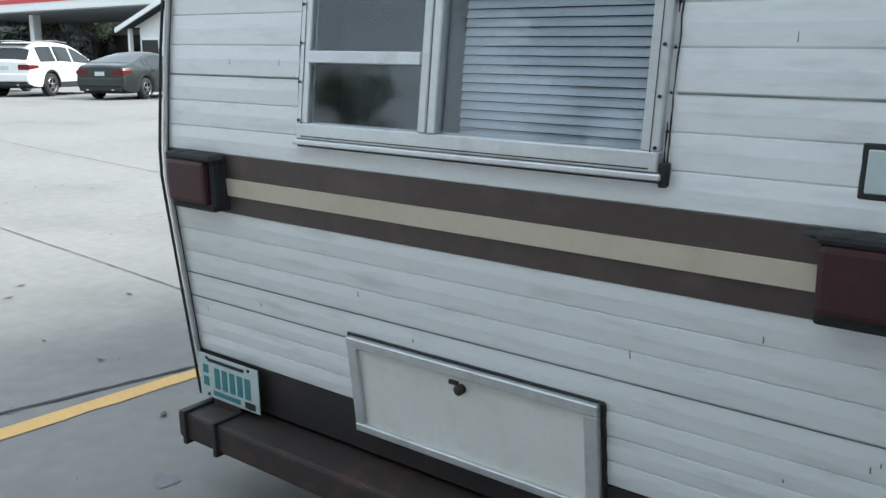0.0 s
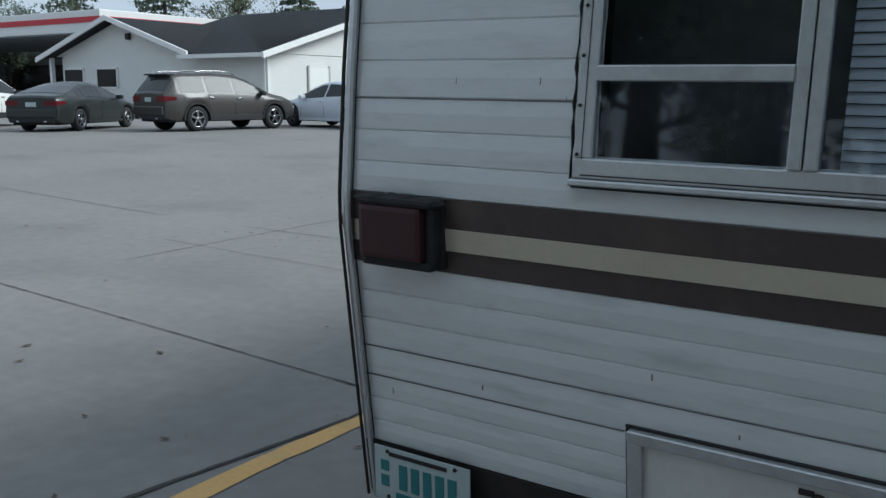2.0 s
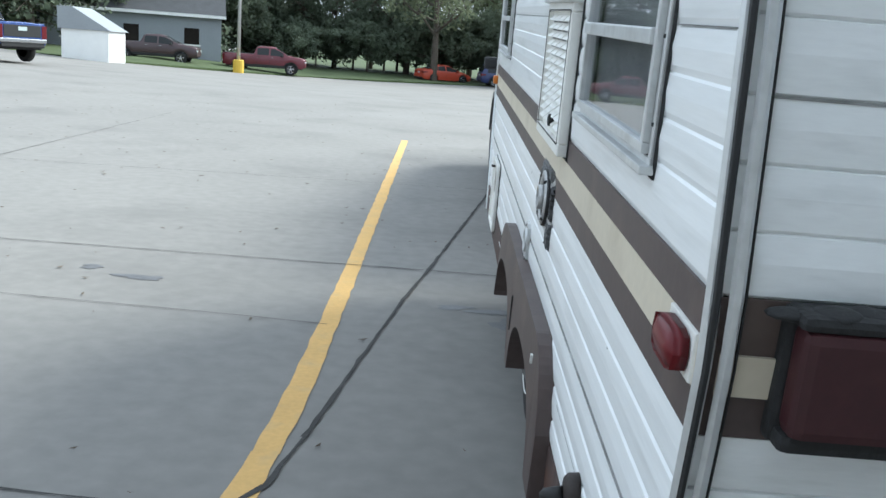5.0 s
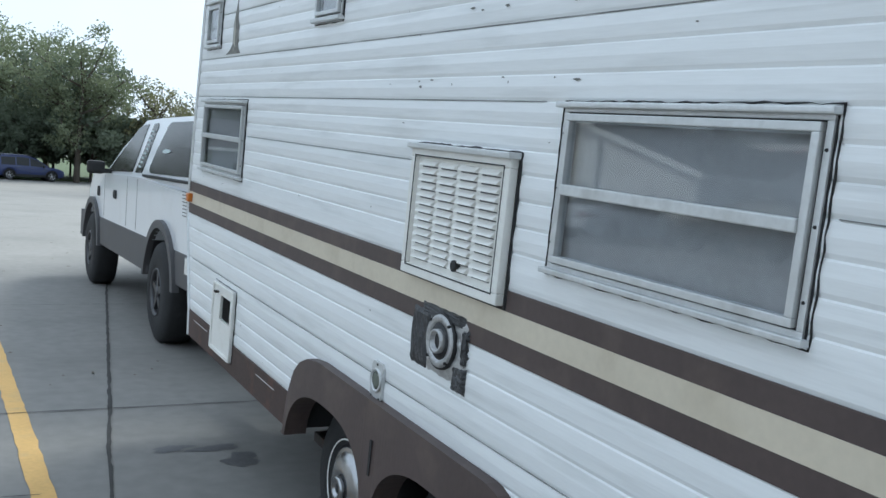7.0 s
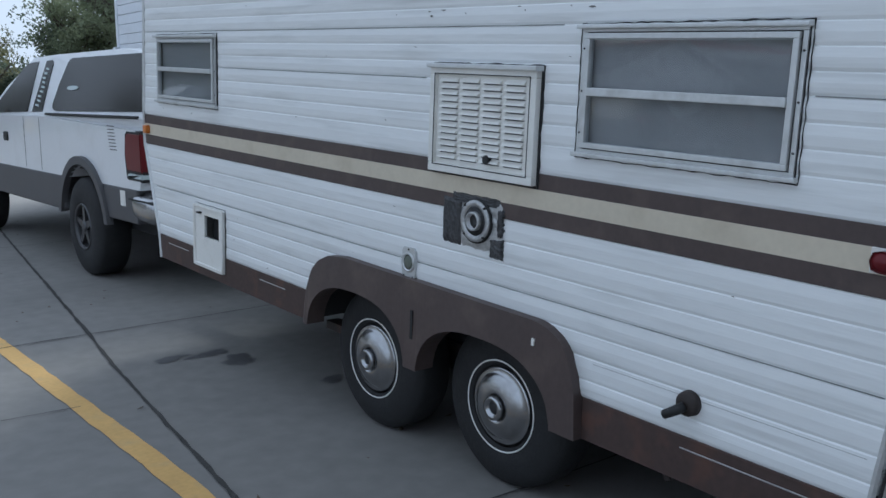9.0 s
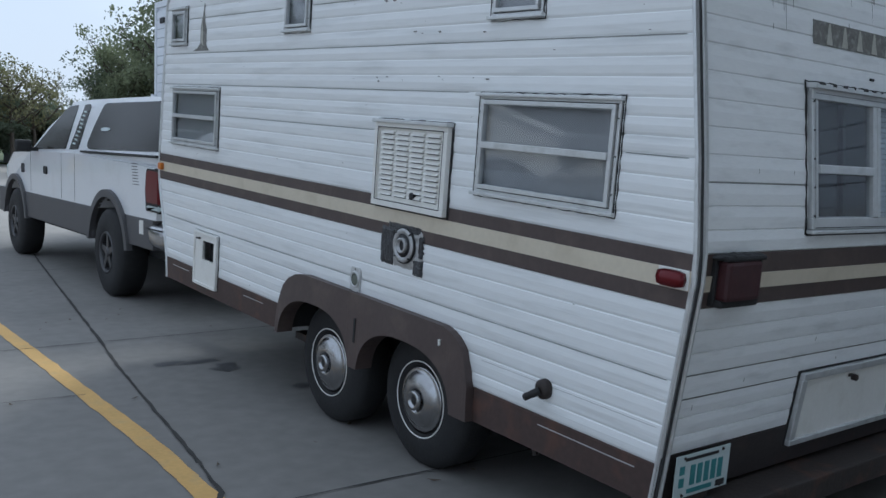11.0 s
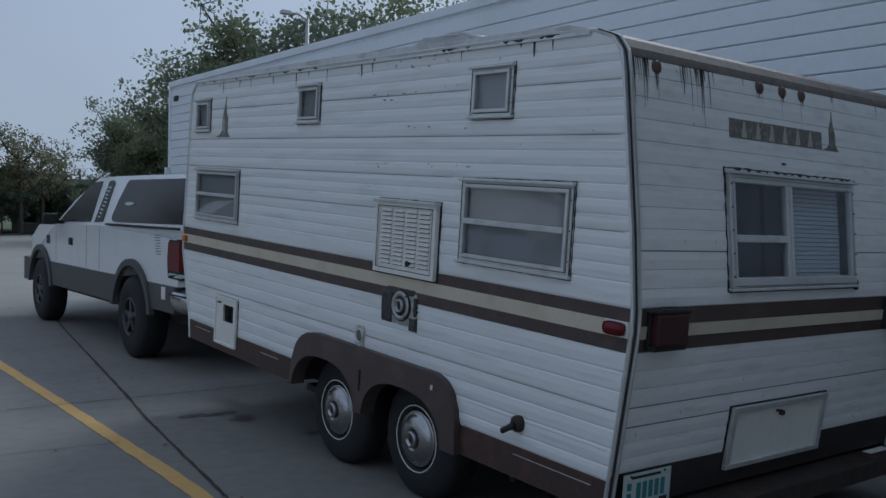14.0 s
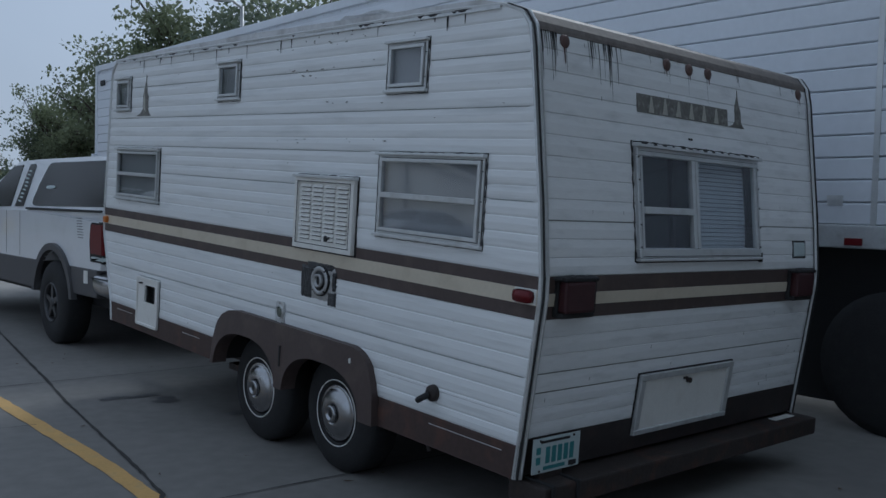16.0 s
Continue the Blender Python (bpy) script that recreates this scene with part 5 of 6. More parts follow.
part("bottom_rail", boxed(SX - 0.014, SX + 0.05, SY0, SY1, SZ0 - 0.02, SZ0 + 0.14, 0.01), ALU, semi, "aluminium bottom rail")
part("roof", boxed(SX + 0.02, SX + 2.56, SY0 + 0.01, SY1 - 0.01, SZ1 - 0.02, SZ1 + 0.01), ROOF, semi)
for y in (SY0, SY1 - 0.08):
    part("corner_post", boxed(SX - 0.016, SX + 0.06, y, y + 0.08, SZ0, SZ1, 0.01), BOX_WHITE, semi)
bm = bmesh.new()
for i in range(90):
    y = SY0 + 0.1 + i * 0.178
    lathe(bm, [(-0.016, 0.008), (-0.02, 0.005)], 0, (SX, y, SZ0 + 0.11), 6)
    lathe(bm, [(-0.014, 0.008), (-0.018, 0.005)], 0, (SX, y, SZ1 - 0.13), 6)
tagged(part("rivet", bm, ALU, semi), kind="stuff")
part("vertical_splice", boxed(SX - 0.006, SX + 0.02, 0.02, 0.06, SZ0 + 0.1, SZ1 - 0.1), ALU, semi)
part("side_marker", boxed(SX - 0.03, SX, 0.10, 0.22, SZ0 + 0.0, SZ0 + 0.05, 0.006), RED_LENS, semi, "red side marker")
part("tank_box", boxed(SX - 0.08, SX - 0.01, 13.85, 13.95, 2.15, 2.3, 0.01), BOX_WHITE, semi)
part("badge", boxed(SX - 0.02, SX, 13.5, 13.7, 3.5, 3.6, 0.01), GASKET, semi, "small dark badge")
part("data_plate", boxed(SX - 0.006, SX, 0.25, 0.36, SZ0 + 0.27, SZ0 + 0.34), ALU, semi)
# black sheet added for the shade under the box
part("side_skirt", boxed(SX + 0.36, SX + 0.39, SY0 + 0.05, 11.0, 0.12, SZ0), GASKET, semi, "black sheet darkening the space under the box")
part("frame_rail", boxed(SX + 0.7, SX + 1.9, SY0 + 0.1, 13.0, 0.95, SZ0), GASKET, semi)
for y in (-1.35, -0.1):
    for x in (SX + 0.02, SX + 2.25):
        w = new("wheel")
        w.parent = semi
        part("tyre", lathe(bmesh.new(), [(0.0, 0.28), (0.01, 0.42), (0.04, 0.49), (0.26, 0.49), (0.29, 0.42), (0.3, 0.28)], 0, (x, y, 0.49), 32), TYRE, w, "", True)
        part("rim", lathe(bmesh.new(), [(0.005, 0.28), (0.06, 0.24), (0.10, 0.1), (0.03, 0.08), (0.02, 0.02)], 0, (x, y, 0.49), 24), STEEL, w, "", True)
for x in (SX + 0.3, SX + 2.1):
    part("landing_leg", boxed(x, x + 0.12, 11.2, 11.32, 0.0, 1.0), STEEL, semi)


# ---- parked cars ----
def car(name, label, m, L, W, H, wb, paint, kind, R=0.33, category="car", rims=None):
    """A car whose shell is one skin over cross-sections from the rear to the front."""
    c = thing(name, label, category, m, "parked cars")
    h = W / 2
    rim = (0.66 if kind != "pickup" else 0.62) * R
    rims = rims or CHROME
    ry, fy = -wb / 2 - (0.05 if kind != "pickup" else 0.1), wb / 2 + 0.0
    rear, front = ry - (L - wb) * 0.53, fy + (L - wb) * 0.47
    sill = 0.24 if kind == "sedan" else 0.32 if kind == "suv" else 0.46
    if kind == "sedan":
        belt = [(rear, 0.90), (rear + 0.5, 0.99), (-0.6, 0.95), (0.9, 0.89), (front - 0.5, 0.76), (front, 0.60)]
        roof = [(rear, 0.93), (rear + 0.08, 1.0), (rear + 0.42, 1.04), (rear + 0.75, 1.13), (rear + 1.25, H - 0.13), (rear + 1.65, H - 0.035), (-0.35, H), (0.1, H - 0.05), (0.5, H - 0.21), (1.12, 0.98), (1.3, 0.93), (front - 0.55, 0.80), (front - 0.12, 0.68), (front, 0.58)]
        cuts = [(rear + 1.02, rear + 1.30), (rear + 1.34, -0.30), (-0.22, 0.86)]
        screens = ((rear + 0.55, rear + 1.45), (0.16, 1.10))
    elif kind == "suv":
        belt = [(rear, 1.04), (-0.9, 1.07), (1.0, 1.01), (front - 0.4, 0.92), (front, 0.74)]
        roof = [(rear, 1.06), (rear + 0.05, 1.12), (rear + 0.34, H - 0.20), (rear + 0.38, H - 0.08), (rear + 0.7, H - 0.03), (-0.6, H), (0.05, H - 0.05), (0.4, H - 0.17), (1.22, 1.10), (1.36, 1.06), (front - 0.5, 0.98), (front - 0.1, 0.86), (front, 0.72)]
        cuts = [(rear + 0.50, -1.10), (-1.02, -0.14), (-0.06, 0.98)]
        screens = ((rear + 0.07, rear + 0.33), (0.10, 1.20))
    else:
        belt = [(rear, 1.19), (-0.7, 1.19), (1.0, 1.17), (front - 0.3, 1.10), (front, 0.98)]
        roof = [(rear, 1.21), (rear + 0.04, 1.235), (-0.84, 1.235), (-0.78, 1.30), (-0.62, H - 0.07), (-0.45, H - 0.01), (0.3, H), (0.62, H - 0.04), (0.85, H - 0.15), (1.46, 1.25), (1.6, 1.22), (front - 0.3, 1.15), (front - 0.04, 1.06), (front, 0.96)]
        cuts = [(-0.56, 0.20), (0.30, 1.16)]
        screens = ((-0.80, -0.60), (0.66, 1.44))
    ys = [rear + (front - rear) * i / 44 for i in range(45)]
    for k in (ry, fy):
        ys += [k + R * 1.17 * math.cos(math.pi * i / 12) for i in range(13)]
    ys += [q for a in cuts + list(screens) for q in a] + [p[0] for p in roof]
    ys = sorted(set(round(y, 3) for y in ys if rear <= y <= front))
    ys = [y for i, y in enumerate(ys) if i == 0 or y - ys[i - 1] > 0.008]

    def low(y):
        for k in (ry, fy):
            d = abs(y - k)
            if d < R * 1.17:
                return max(sill, R + math.sqrt((R * 1.17) ** 2 - d * d))
        u = max(0, (rear + 0.35 - y) / 0.35, (y - front + 0.35) / 0.35)
        return sill + 0.10 * u * u

    def half(y):
        u = max(0, (rear + 0.75 - y) / 0.75, (y - front + 0.85) / 0.85)
        return h * (1 - 0.16 * u ** 2.4)

    def section(y):
        w, lo, be = half(y), low(y), lerp(belt, y)
        lo = min(lo, be - 0.08)
        ro = max(lerp(roof, y), be + 0.015)
        g = min(1.0, (ro - be) / (H - 1.0))
        d = be - lo
        x5 = w * 0.945
        xt = x5 - 0.03 - 0.20 * g
        pts = [(w * 0.94, lo), (w * 0.985, lo + 0.16 * d), (w, lo + 0.42 * d), (w * 0.995, lo + 0.62 * d), (w * 0.975, lo + 0.80 * d), (w * 0.968, lo + 0.84 * d), (x5, be)]
        zt = be + (ro - be) * 0.80
        pts += [(x5 + (xt - x5) * q, be + (zt - be) * q) for q in (0.06, 0.5, 1.0)]
        pts += [(xt - 0.05 * (0.3 + g), be + (ro - be) * 0.94), (xt * 0.72, ro - 0.004), (xt * 0.36, ro + 0.012), (0.0, ro + 0.016)]
        return pts
    secs = [section(y) for y in ys]
    n = len(secs[0])
    ring = [[(x, y, z) for x, z in sec] + [(-x, y, z) for x, z in sec[-2::-1]] for y, sec in zip(ys, secs)]

    def skin(keep, lift=0.0):
        bm = bmesh.new()
        made = {}

        def vert(i, k):
            if (i, k) not in made:
                p = Vector(ring[i][k])
                a, b = Vector(ring[i][min(k + 1, 2 * n - 2)]) - Vector(ring[i][max(k - 1, 0)]), Vector(ring[min(i + 1, len(ys) - 1)][k]) - Vector(ring[max(i - 1, 0)][k])
                made[i, k] = bm.verts.new(p + b.cross(a).normalized() * lift if lift else p)
            return made[i, k]
        for i in range(len(ys) - 1):
            for k in range(2 * n - 2):
                if keep(i, k):
                    bm.faces.new((vert(i, k), vert(i + 1, k), vert(i + 1, k + 1), vert(i, k + 1)))
        return bm, vert
    bm, vert = skin(lambda i, k: True)
    for i in (0, len(ys) - 1):
        bm.faces.new([vert(i, k) for k in range(2 * n - 1)])
    part("body", bm, paint, c, smooth=True)
    shell = c.children[0].data
    for p in shell.polygons:
        p.use_smooth = len(p.vertices) < 6

    def mid(i):
        return (ys[i] + ys[i + 1]) / 2
    for a, b in cuts:
        for flip in (0, 1):
            rows = (7, 8) if not flip else (2 * n - 3 - 8, 2 * n - 3 - 7)
            bm, _ = skin(lambda i, k: k in rows and a < mid(i) < b and min(lerp(roof, ys[i]) - lerp(belt, ys[i]), lerp(roof, ys[i + 1]) - lerp(belt, ys[i + 1])) > 0.10, 0.006)
            if bm.faces:
                part("side_window", bm, WINDOW_CAR, c, "tinted side glass", True)
            else:
                bm.free()
    for (a, b), nm in zip(screens, ("rear_window", "windscreen")):
        bm, _ = skin(lambda i, k: 10 <= k <= 2 * n - 3 - 10 and a < mid(i) < b, 0.006)
        part(nm, bm, WINDOW_CAR, c, "tinted glass", True)
    for y in (ry, fy):
        for sd in (-1, 1):
            road_wheel(c, sd * (h - 0.01), y, R, R, 0.22, sd, rim, 5, rims)
            if kind != "sedan":
                bm = prism(bmesh.new(), arc(y, R * 1.15, R, sill, 16) + arc(y, R * 1.29, R, sill, 16)[::-1], 0, min(sd * (h - 0.05), sd * (h + 0.012)), max(sd * (h - 0.05), sd * (h + 0.012)))
                part("wheel_arch", bm, GASKET, c, "black plastic arch trim")
    part("underbody", boxed(-h + 0.20, h - 0.20, rear + 0.2, front - 0.2, sill - 0.05, 0.72), DARK, c)
    for sd in (-1, 1):
        part("sill_trim", boxed(min(sd * (h - 0.06), sd * (h - 0.005)), max(sd * (h - 0.06), sd * (h - 0.005)), ry + R * 1.2, fy - R * 1.2, sill - 0.02, sill + (0.05 if kind == "sedan" else 0.14), 0.01), GASKET if kind != "sedan" else paint, c)
    rb, rw = lerp(belt, rear), half(rear)
    for sd in (-1, 1):
        if kind == "pickup":
            zl, zh, xi, yi = rb - 0.42, rb - 0.03, 0.80, 0.13
        elif kind == "suv":
            zl, zh, xi, yi = rb - 0.20, rb - 0.04, 0.55, 0.36
        else:
            zl, zh, xi, yi = rb - 0.17, rb - 0.04, 0.52, 0.34
        bm = bmesh.new()
        o = 0.012
        pts = [(sd * rw * xi, rear - o), (sd * (rw + o), rear - o), (sd * (half(rear + yi) * 0.985 + o), rear + yi), (sd * (half(rear + yi) * 0.9), rear + yi), (sd * rw * 0.9, rear + 0.05), (sd * rw * xi, rear + 0.03)]
        prism(bm, pts, 2, zl, zh)
        for v in bm.verts:
            if abs(v.co.y - rear - yi) < 1e-4:
                v.co.z = (zl + zh) / 2 + 0.02 + (v.co.z - (zl + zh) / 2) * 0.5 if kind != "pickup" else v.co.z
        bmesh.ops.bevel(bm, geom=bm.edges[:], offset=0.008, segments=2, affect="EDGES")
        part("tail_light", bm, RED_LENS, c, "red tail light")
        fz = lerp(belt, front) - 0.04
        part("headlight", boxed(min(sd * h * 0.50, sd * h * 0.84), max(sd * h * 0.50, sd * h * 0.84), front - 0.22, front + 0.012, fz - 0.12, fz, 0.03), PLATE, c, "clear headlight")
        yb = cuts[-1][1] - 0.12
        zb = lerp(belt, yb)
        part("mirror", boxed(min(sd * h * 0.95, sd * (h + 0.17)), max(sd * h * 0.95, sd * (h + 0.17)), yb - 0.06, yb + 0.08, zb + 0.0, zb + 0.13, 0.035), paint if kind == "sedan" else GASKET, c)
        for a, b in cuts[-2:]:
            zh = lerp(belt, a) - 0.12
            part("door_handle", boxed(min(sd * h * 0.97, sd * (h + 0.012)), max(sd * h * 0.97, sd * (h + 0.012)), a + 0.04, a + 0.20, zh, zh + 0.03, 0.01), CHROME if kind != "sedan" else paint, c)
        for y in (cuts[-2][0] - 0.03, cuts[-1][0] - 0.04, cuts[-1][1] + 0.06):
            if ry + R * 1.2 < y < fy - R * 1.2:
                part("door_gap", boxed(min(sd * h * 0.96, sd * (h + 0.0015)), max(sd * h * 0.96, sd * (h + 0.0015)), y, y + 0.009, sill + 0.12, lerp(belt, y) - 0.25), GASKET, c)
    part("rear_bumper", boxed(-rw * 0.97, rw * 0.97, rear - 0.06, rear + 0.18, sill + 0.16, sill + 0.40 if kind != "pickup" else sill + 0.30, 0.035), CHROME if kind == "pickup" else paint, c)
    part("lower_trim", boxed(-rw * 0.9, rw * 0.9, rear - 0.035, rear + 0.25, sill + 0.02, sill + 0.17, 0.03), GASKET, c, "black lower bumper")
    part("number_plate", boxed(-0.15, 0.15, rear - 0.02, rear + 0.01, rb - 0.20, rb - 0.08), PLATE, c)
    if kind != "pickup":
        for x in (-0.45, 0.37):
            part("exhaust", boxed(x, x + 0.1, rear - 0.055, rear + 0.1, sill + 0.03, sill + 0.08, 0.02), CHROME, c)
    if kind == "suv":
        for sd in (-1, 1):
            part("roof_rail", tube(bmesh.new(), [(sd * (h - 0.36), rear + 0.62, H - 0.05), (sd * (h - 0.34), rear + 0.75, H + 0.02), (sd * (h - 0.33), -0.5, H + 0.045), (sd * (h - 0.34), 0.0, H + 0.0), (sd * (h - 0.36), 0.12, H - 0.06)], 0.016, 6), CHROME, c, "bright roof rail", True)
        part("spoiler", boxed(-h + 0.34, h - 0.34, rear + 0.26, rear + 0.52, H - 0.10, H - 0.055, 0.015), GASKET, c, "black roof spoiler")
    if kind == "pickup":
        part("bed_cover", boxed(-h + 0.14, h - 0.14, rear + 0.08, -0.86, 1.247, 1.262), GASKET, c, "dark bed cover")
        part("tailgate_panel", boxed(-rw * 0.76, rw * 0.76, rear - 0.014, rear + 0.01, 0.80, 1.16, 0.008), GASKET, c, "dark tailgate panel")
    return c


WINDOW_CAR = material("car_glass", (0.03, 0.032, 0.034), 0.06, 0, 0.1, 3, 20, spec=0.22)


def at(x, y, heading):
    return Matrix.Translation((x, y, ground_z(x, y))) @ Matrix.Rotation(-radians(heading), 4, "Z")


def paint(name, color):
    return material(name, color, 0.32, 0, 0.03, 2, 30, coat=0.12)


P_BROWN = paint("taupe_paint", (0.052, 0.047, 0.043))
P_BLACK = paint("black_green_paint", (0.022, 0.026, 0.024))
P_WHITE = paint("pearl_white_paint", (0.75, 0.75, 0.73))
P_SILVER = paint("silver_white_paint", (0.62, 0.65, 0.70))
P_NAVY = paint("navy_paint", (0.02, 0.026, 0.045))
P_BLUE = paint("blue_paint", (0.03, 0.07, 0.25))
P_GREY = paint("grey_blue_paint", (0.16, 0.18, 0.22))
P_RED = paint("dark_red_paint", (0.12, 0.02, 0.03))
car("suv_car", "dark taupe crossover with chrome wheels parked on the lot", at(-19.4, 17.45, 6.8), 4.63, 1.84, 1.68, 2.73, P_BROWN, "suv", 0.36)
car("sedan_car", "old dark green-black sedan with silver wheels", at(-23.0, 15.1, -25.8), 4.75, 1.79, 1.40, 2.74, P_BLACK, "sedan", 0.32)
car("suv_car", "pearl white crossover with five-spoke wheels", at(-27.0, 14.1, -30), 4.68, 1.93, 1.71, 2.82, P_WHITE, "suv", 0.37)
car("suv_car", "grey-blue minivan parked beyond a white crossover", at(-30.6, 13.4, -30), 4.8, 1.9, 1.72, 2.85, P_GREY, "suv", 0.34)
car("sedan_car", "silver-white sedan with dark alloy wheels", at(-17.55, 20.93, -79.8), 4.87, 1.85, 1.47, 2.85, P_SILVER, "sedan", 0.34, rims=ALLOY)
car("pickup_truck", "navy crew-cab pickup with chrome wheels", at(-17.4, 25.9, -59.5), 5.85, 2.03, 1.92, 3.75, P_NAVY, "pickup", 0.41, "pickup truck")
car("pickup_truck", "blue pickup parked behind a navy pickup", at(-16.1, 29.1, -59.5), 5.7, 2.0, 1.9, 3.6, P_BLUE, "pickup", 0.40, "pickup truck")
car("pickup_truck", "dark red old pickup parked by the trees", at(-12.3, 60.5, 84), 5.3, 1.95, 1.78, 3.3, P_RED, "pickup", 0.38, "pickup truck")
car("pickup_truck", "weathered dark maroon pickup under the trees", at(-18.6, 57.0, 84), 5.4, 1.95, 1.75, 3.3, paint("maroon_paint", (0.06, 0.035, 0.038)), "pickup", 0.37, "pickup truck")
car("suv_car", "dark blue van parked by the verge", at(5.0, 73.5, 80), 4.9, 1.95, 1.85, 2.9, paint("dark_blue_paint", (0.02, 0.03, 0.10)), "suv", 0.36, "van")
car("sedan_car", "orange-red car half hidden by trees", at(-0.4, 74.8, 60), 4.5, 1.8, 1.45, 2.7, paint("orange_red_paint", (0.4, 0.06, 0.03)), "sedan", 0.33)


# ---- shop building and canopy ----
shop = thing("shop_building", "white clapboard building with dark shingle gables", "building", Matrix())
GZ = 0.4
part("wall_front", boxed(-43.2, -28.0, 28.3, 28.55, GZ - 0.2, 3.25), BUILDING, shop, "white clapboard wall")
part("wall_side", boxed(-28.2, -27.95, 28.3, 47.5, GZ - 0.2, 3.1), BUILDING, shop, "white clapboard wall")
bm = prism(bmesh.new(), [(-43.8, 3.25), (-33.1, 3.25), (-38.4, 4.95)], 1, 28.3, 28.55)
part("gable_front", bm, BUILDING, shop)
bm = prism(bmesh.new(), [(28.3, 3.1), (47.5, 3.1), (37.9, 5.75)], 0, -28.2, -27.95)
part("gable_side", bm, BUILDING, shop)
for i in range(19):
    z = GZ + 0.1 + i * 0.14
    part("clapboard", boxed(-43.2, -27.96, 28.27, 28.3, z, z + 0.132), BUILDING, shop)
    part("clapboard", boxed(-27.95, -27.92, 28.3, 47.5, z, z + 0.132), BUILDING, shop)
for i in range(18):
    z = 3.12 + i * 0.14
    k = (z + 0.14 - 3.1) / 2.65
    part("clapboard", boxed(-27.95, -27.92, 28.3 + 9.6 * k, 47.5 - 9.6 * k, z, z + 0.132), BUILDING, shop)
for i in range(11):
    z = 3.27 + i * 0.14
    k = (z + 0.14 - 3.25) / 1.7
    part("clapboard", boxed(-43.8 + 5.4 * k, -33.1 - 5.3 * k, 28.27, 28.3, z, z + 0.132), BUILDING, shop)


def slab(pts, t, mat, parent, name, label=""):
    bm = bmesh.new()
    bm.faces.new([bm.verts.new(p) for p in pts])
    bmesh.ops.solidify(bm, geom=bm.faces[:], thickness=t)
    return part(name, bm, mat, parent, label)


slab([(-38.4, 27.6, 5.12), (-38.4, 40, 5.12), (-44.4, 40, 3.15), (-44.4, 27.6, 3.15)], 0.18, SHINGLE, shop, "roof", "dark shingle roof")
slab([(-38.4, 27.6, 5.12), (-32.5, 27.6, 3.25), (-32.5, 40, 3.25), (-38.4, 40, 5.12)], 0.18, SHINGLE, shop, "roof", "dark shingle roof")
slab([(-27.4, 37.9, 5.98), (-40, 37.9, 5.98), (-40, 34.8, 5.12), (-38.4, 34.8, 5.12), (-32.5, 27.5, 3.1), (-27.4, 27.5, 3.1)], 0.18, SHINGLE, shop, "roof", "dark shingle roof")
slab([(-27.4, 37.9, 5.98), (-27.4, 48.3, 3.1), (-40, 48.3, 3.1), (-40, 37.9, 5.98)], 0.18, SHINGLE, shop, "roof", "dark shingle roof")
for (a, za), (b, zb) in (((-44.5, 3.08), (-38.4, 5.09)), ((-38.4, 5.09), (-32.4, 3.17))):
    bm = prism(bmesh.new(), [(a, za - 0.13), (b, zb - 0.13), (b, zb + 0.12), (a, za + 0.12)], 1, 27.5, 27.6)
    part("fascia", bm, TRIM_WHITE, shop, "white barge board")
for (a, za), (b, zb) in (((27.4, 3.02), (37.9, 5.95)), ((37.9, 5.95), (48.4, 3.02))):
    bm = prism(bmesh.new(), [(a, za - 0.15), (b, zb - 0.15), (b, zb + 0.13), (a, za + 0.13)], 0, -27.4, -27.3)
    part("fascia", bm, TRIM_WHITE, shop, "white barge board")
part("gutter", boxed(-33.0, -27.4, 27.4, 27.52, 2.95, 3.13), TRIM_WHITE, shop, "white gutter")
part("downpipe", boxed(-28.1, -28.0, 28.15, 28.25, GZ, 3.0), TRIM_WHITE, shop)
part("corner_board", boxed(-28.12, -27.9, 28.24, 28.42, GZ - 0.2, 3.05), TRIM_WHITE, shop)
for x in (-43.0, -40.2):
    w = new("window")
    w.parent = shop
    part("pane", boxed(x, x + 1.6, 28.24, 28.26, 1.65, 2.55), WINDOW_DARK, w)
    for a in ((x - 0.08, x, 1.6, 2.6), (x + 1.6, x + 1.68, 1.6, 2.6), (x - 0.08, x + 1.68, 2.55, 2.65), (x - 0.08, x + 1.68, 1.56, 1.65)):
        part("frame", boxed(a[0], a[1], 28.2, 28.27, a[2], a[3]), TRIM_WHITE, w)
for y, wd in ((31.0, 1.4),):
    d = new("door")
    d.parent = shop
    part("leaf", boxed(-27.92, -27.86, y, y + wd, GZ, 2.55), TRIM_WHITE, d)
    part("frame", boxed(-27.9, -27.84, y - 0.1, y, GZ, 2.65), POLE, d)
    part("frame", boxed(-27.9, -27.84, y + wd, y + wd + 0.1, GZ, 2.65), POLE, d)
part("door", boxed(-35.8, -34.9, 28.2, 28.27, GZ, 2.45), TRIM_WHITE, shop)
part("gable_vent", boxed(-27.92, -27.85, 39.3, 40.8, 3.65, 4.05), GASKET, shop)
part("conduit", boxed(-27.92, -27.8, 34.9, 35.05, GZ, 5.0), GASKET, shop)
part("meter", boxed(-27.92, -27.7, 34.8, 35.15, 1.4, 2.0), POLE, shop)
part("post", boxed(-44.3, -44.1, 28.2, 28.4, GZ - 0.1, 3.2), TRIM_WHITE, shop)
part("gable_lamp", boxed(-37.6, -37.35, 28.1, 28.3, 4.0, 4.3), GASKET, shop)
part("roof_rear", boxed(-43, -28.3, 28.6, 47.4, GZ, 3.0), BUILDING, shop)
aerial = thing("antenna", "spindly metal television antenna by the wall", "antenna", Matrix())
part("mast", tube(bmesh.new(), [(-26.9, 36.4, ground_z(-26.9, 36.4) - 0.05), (-26.9, 36.6, 3.0), (-26.9, 37.0, 3.4)], 0.05, 6), STEEL, aerial)
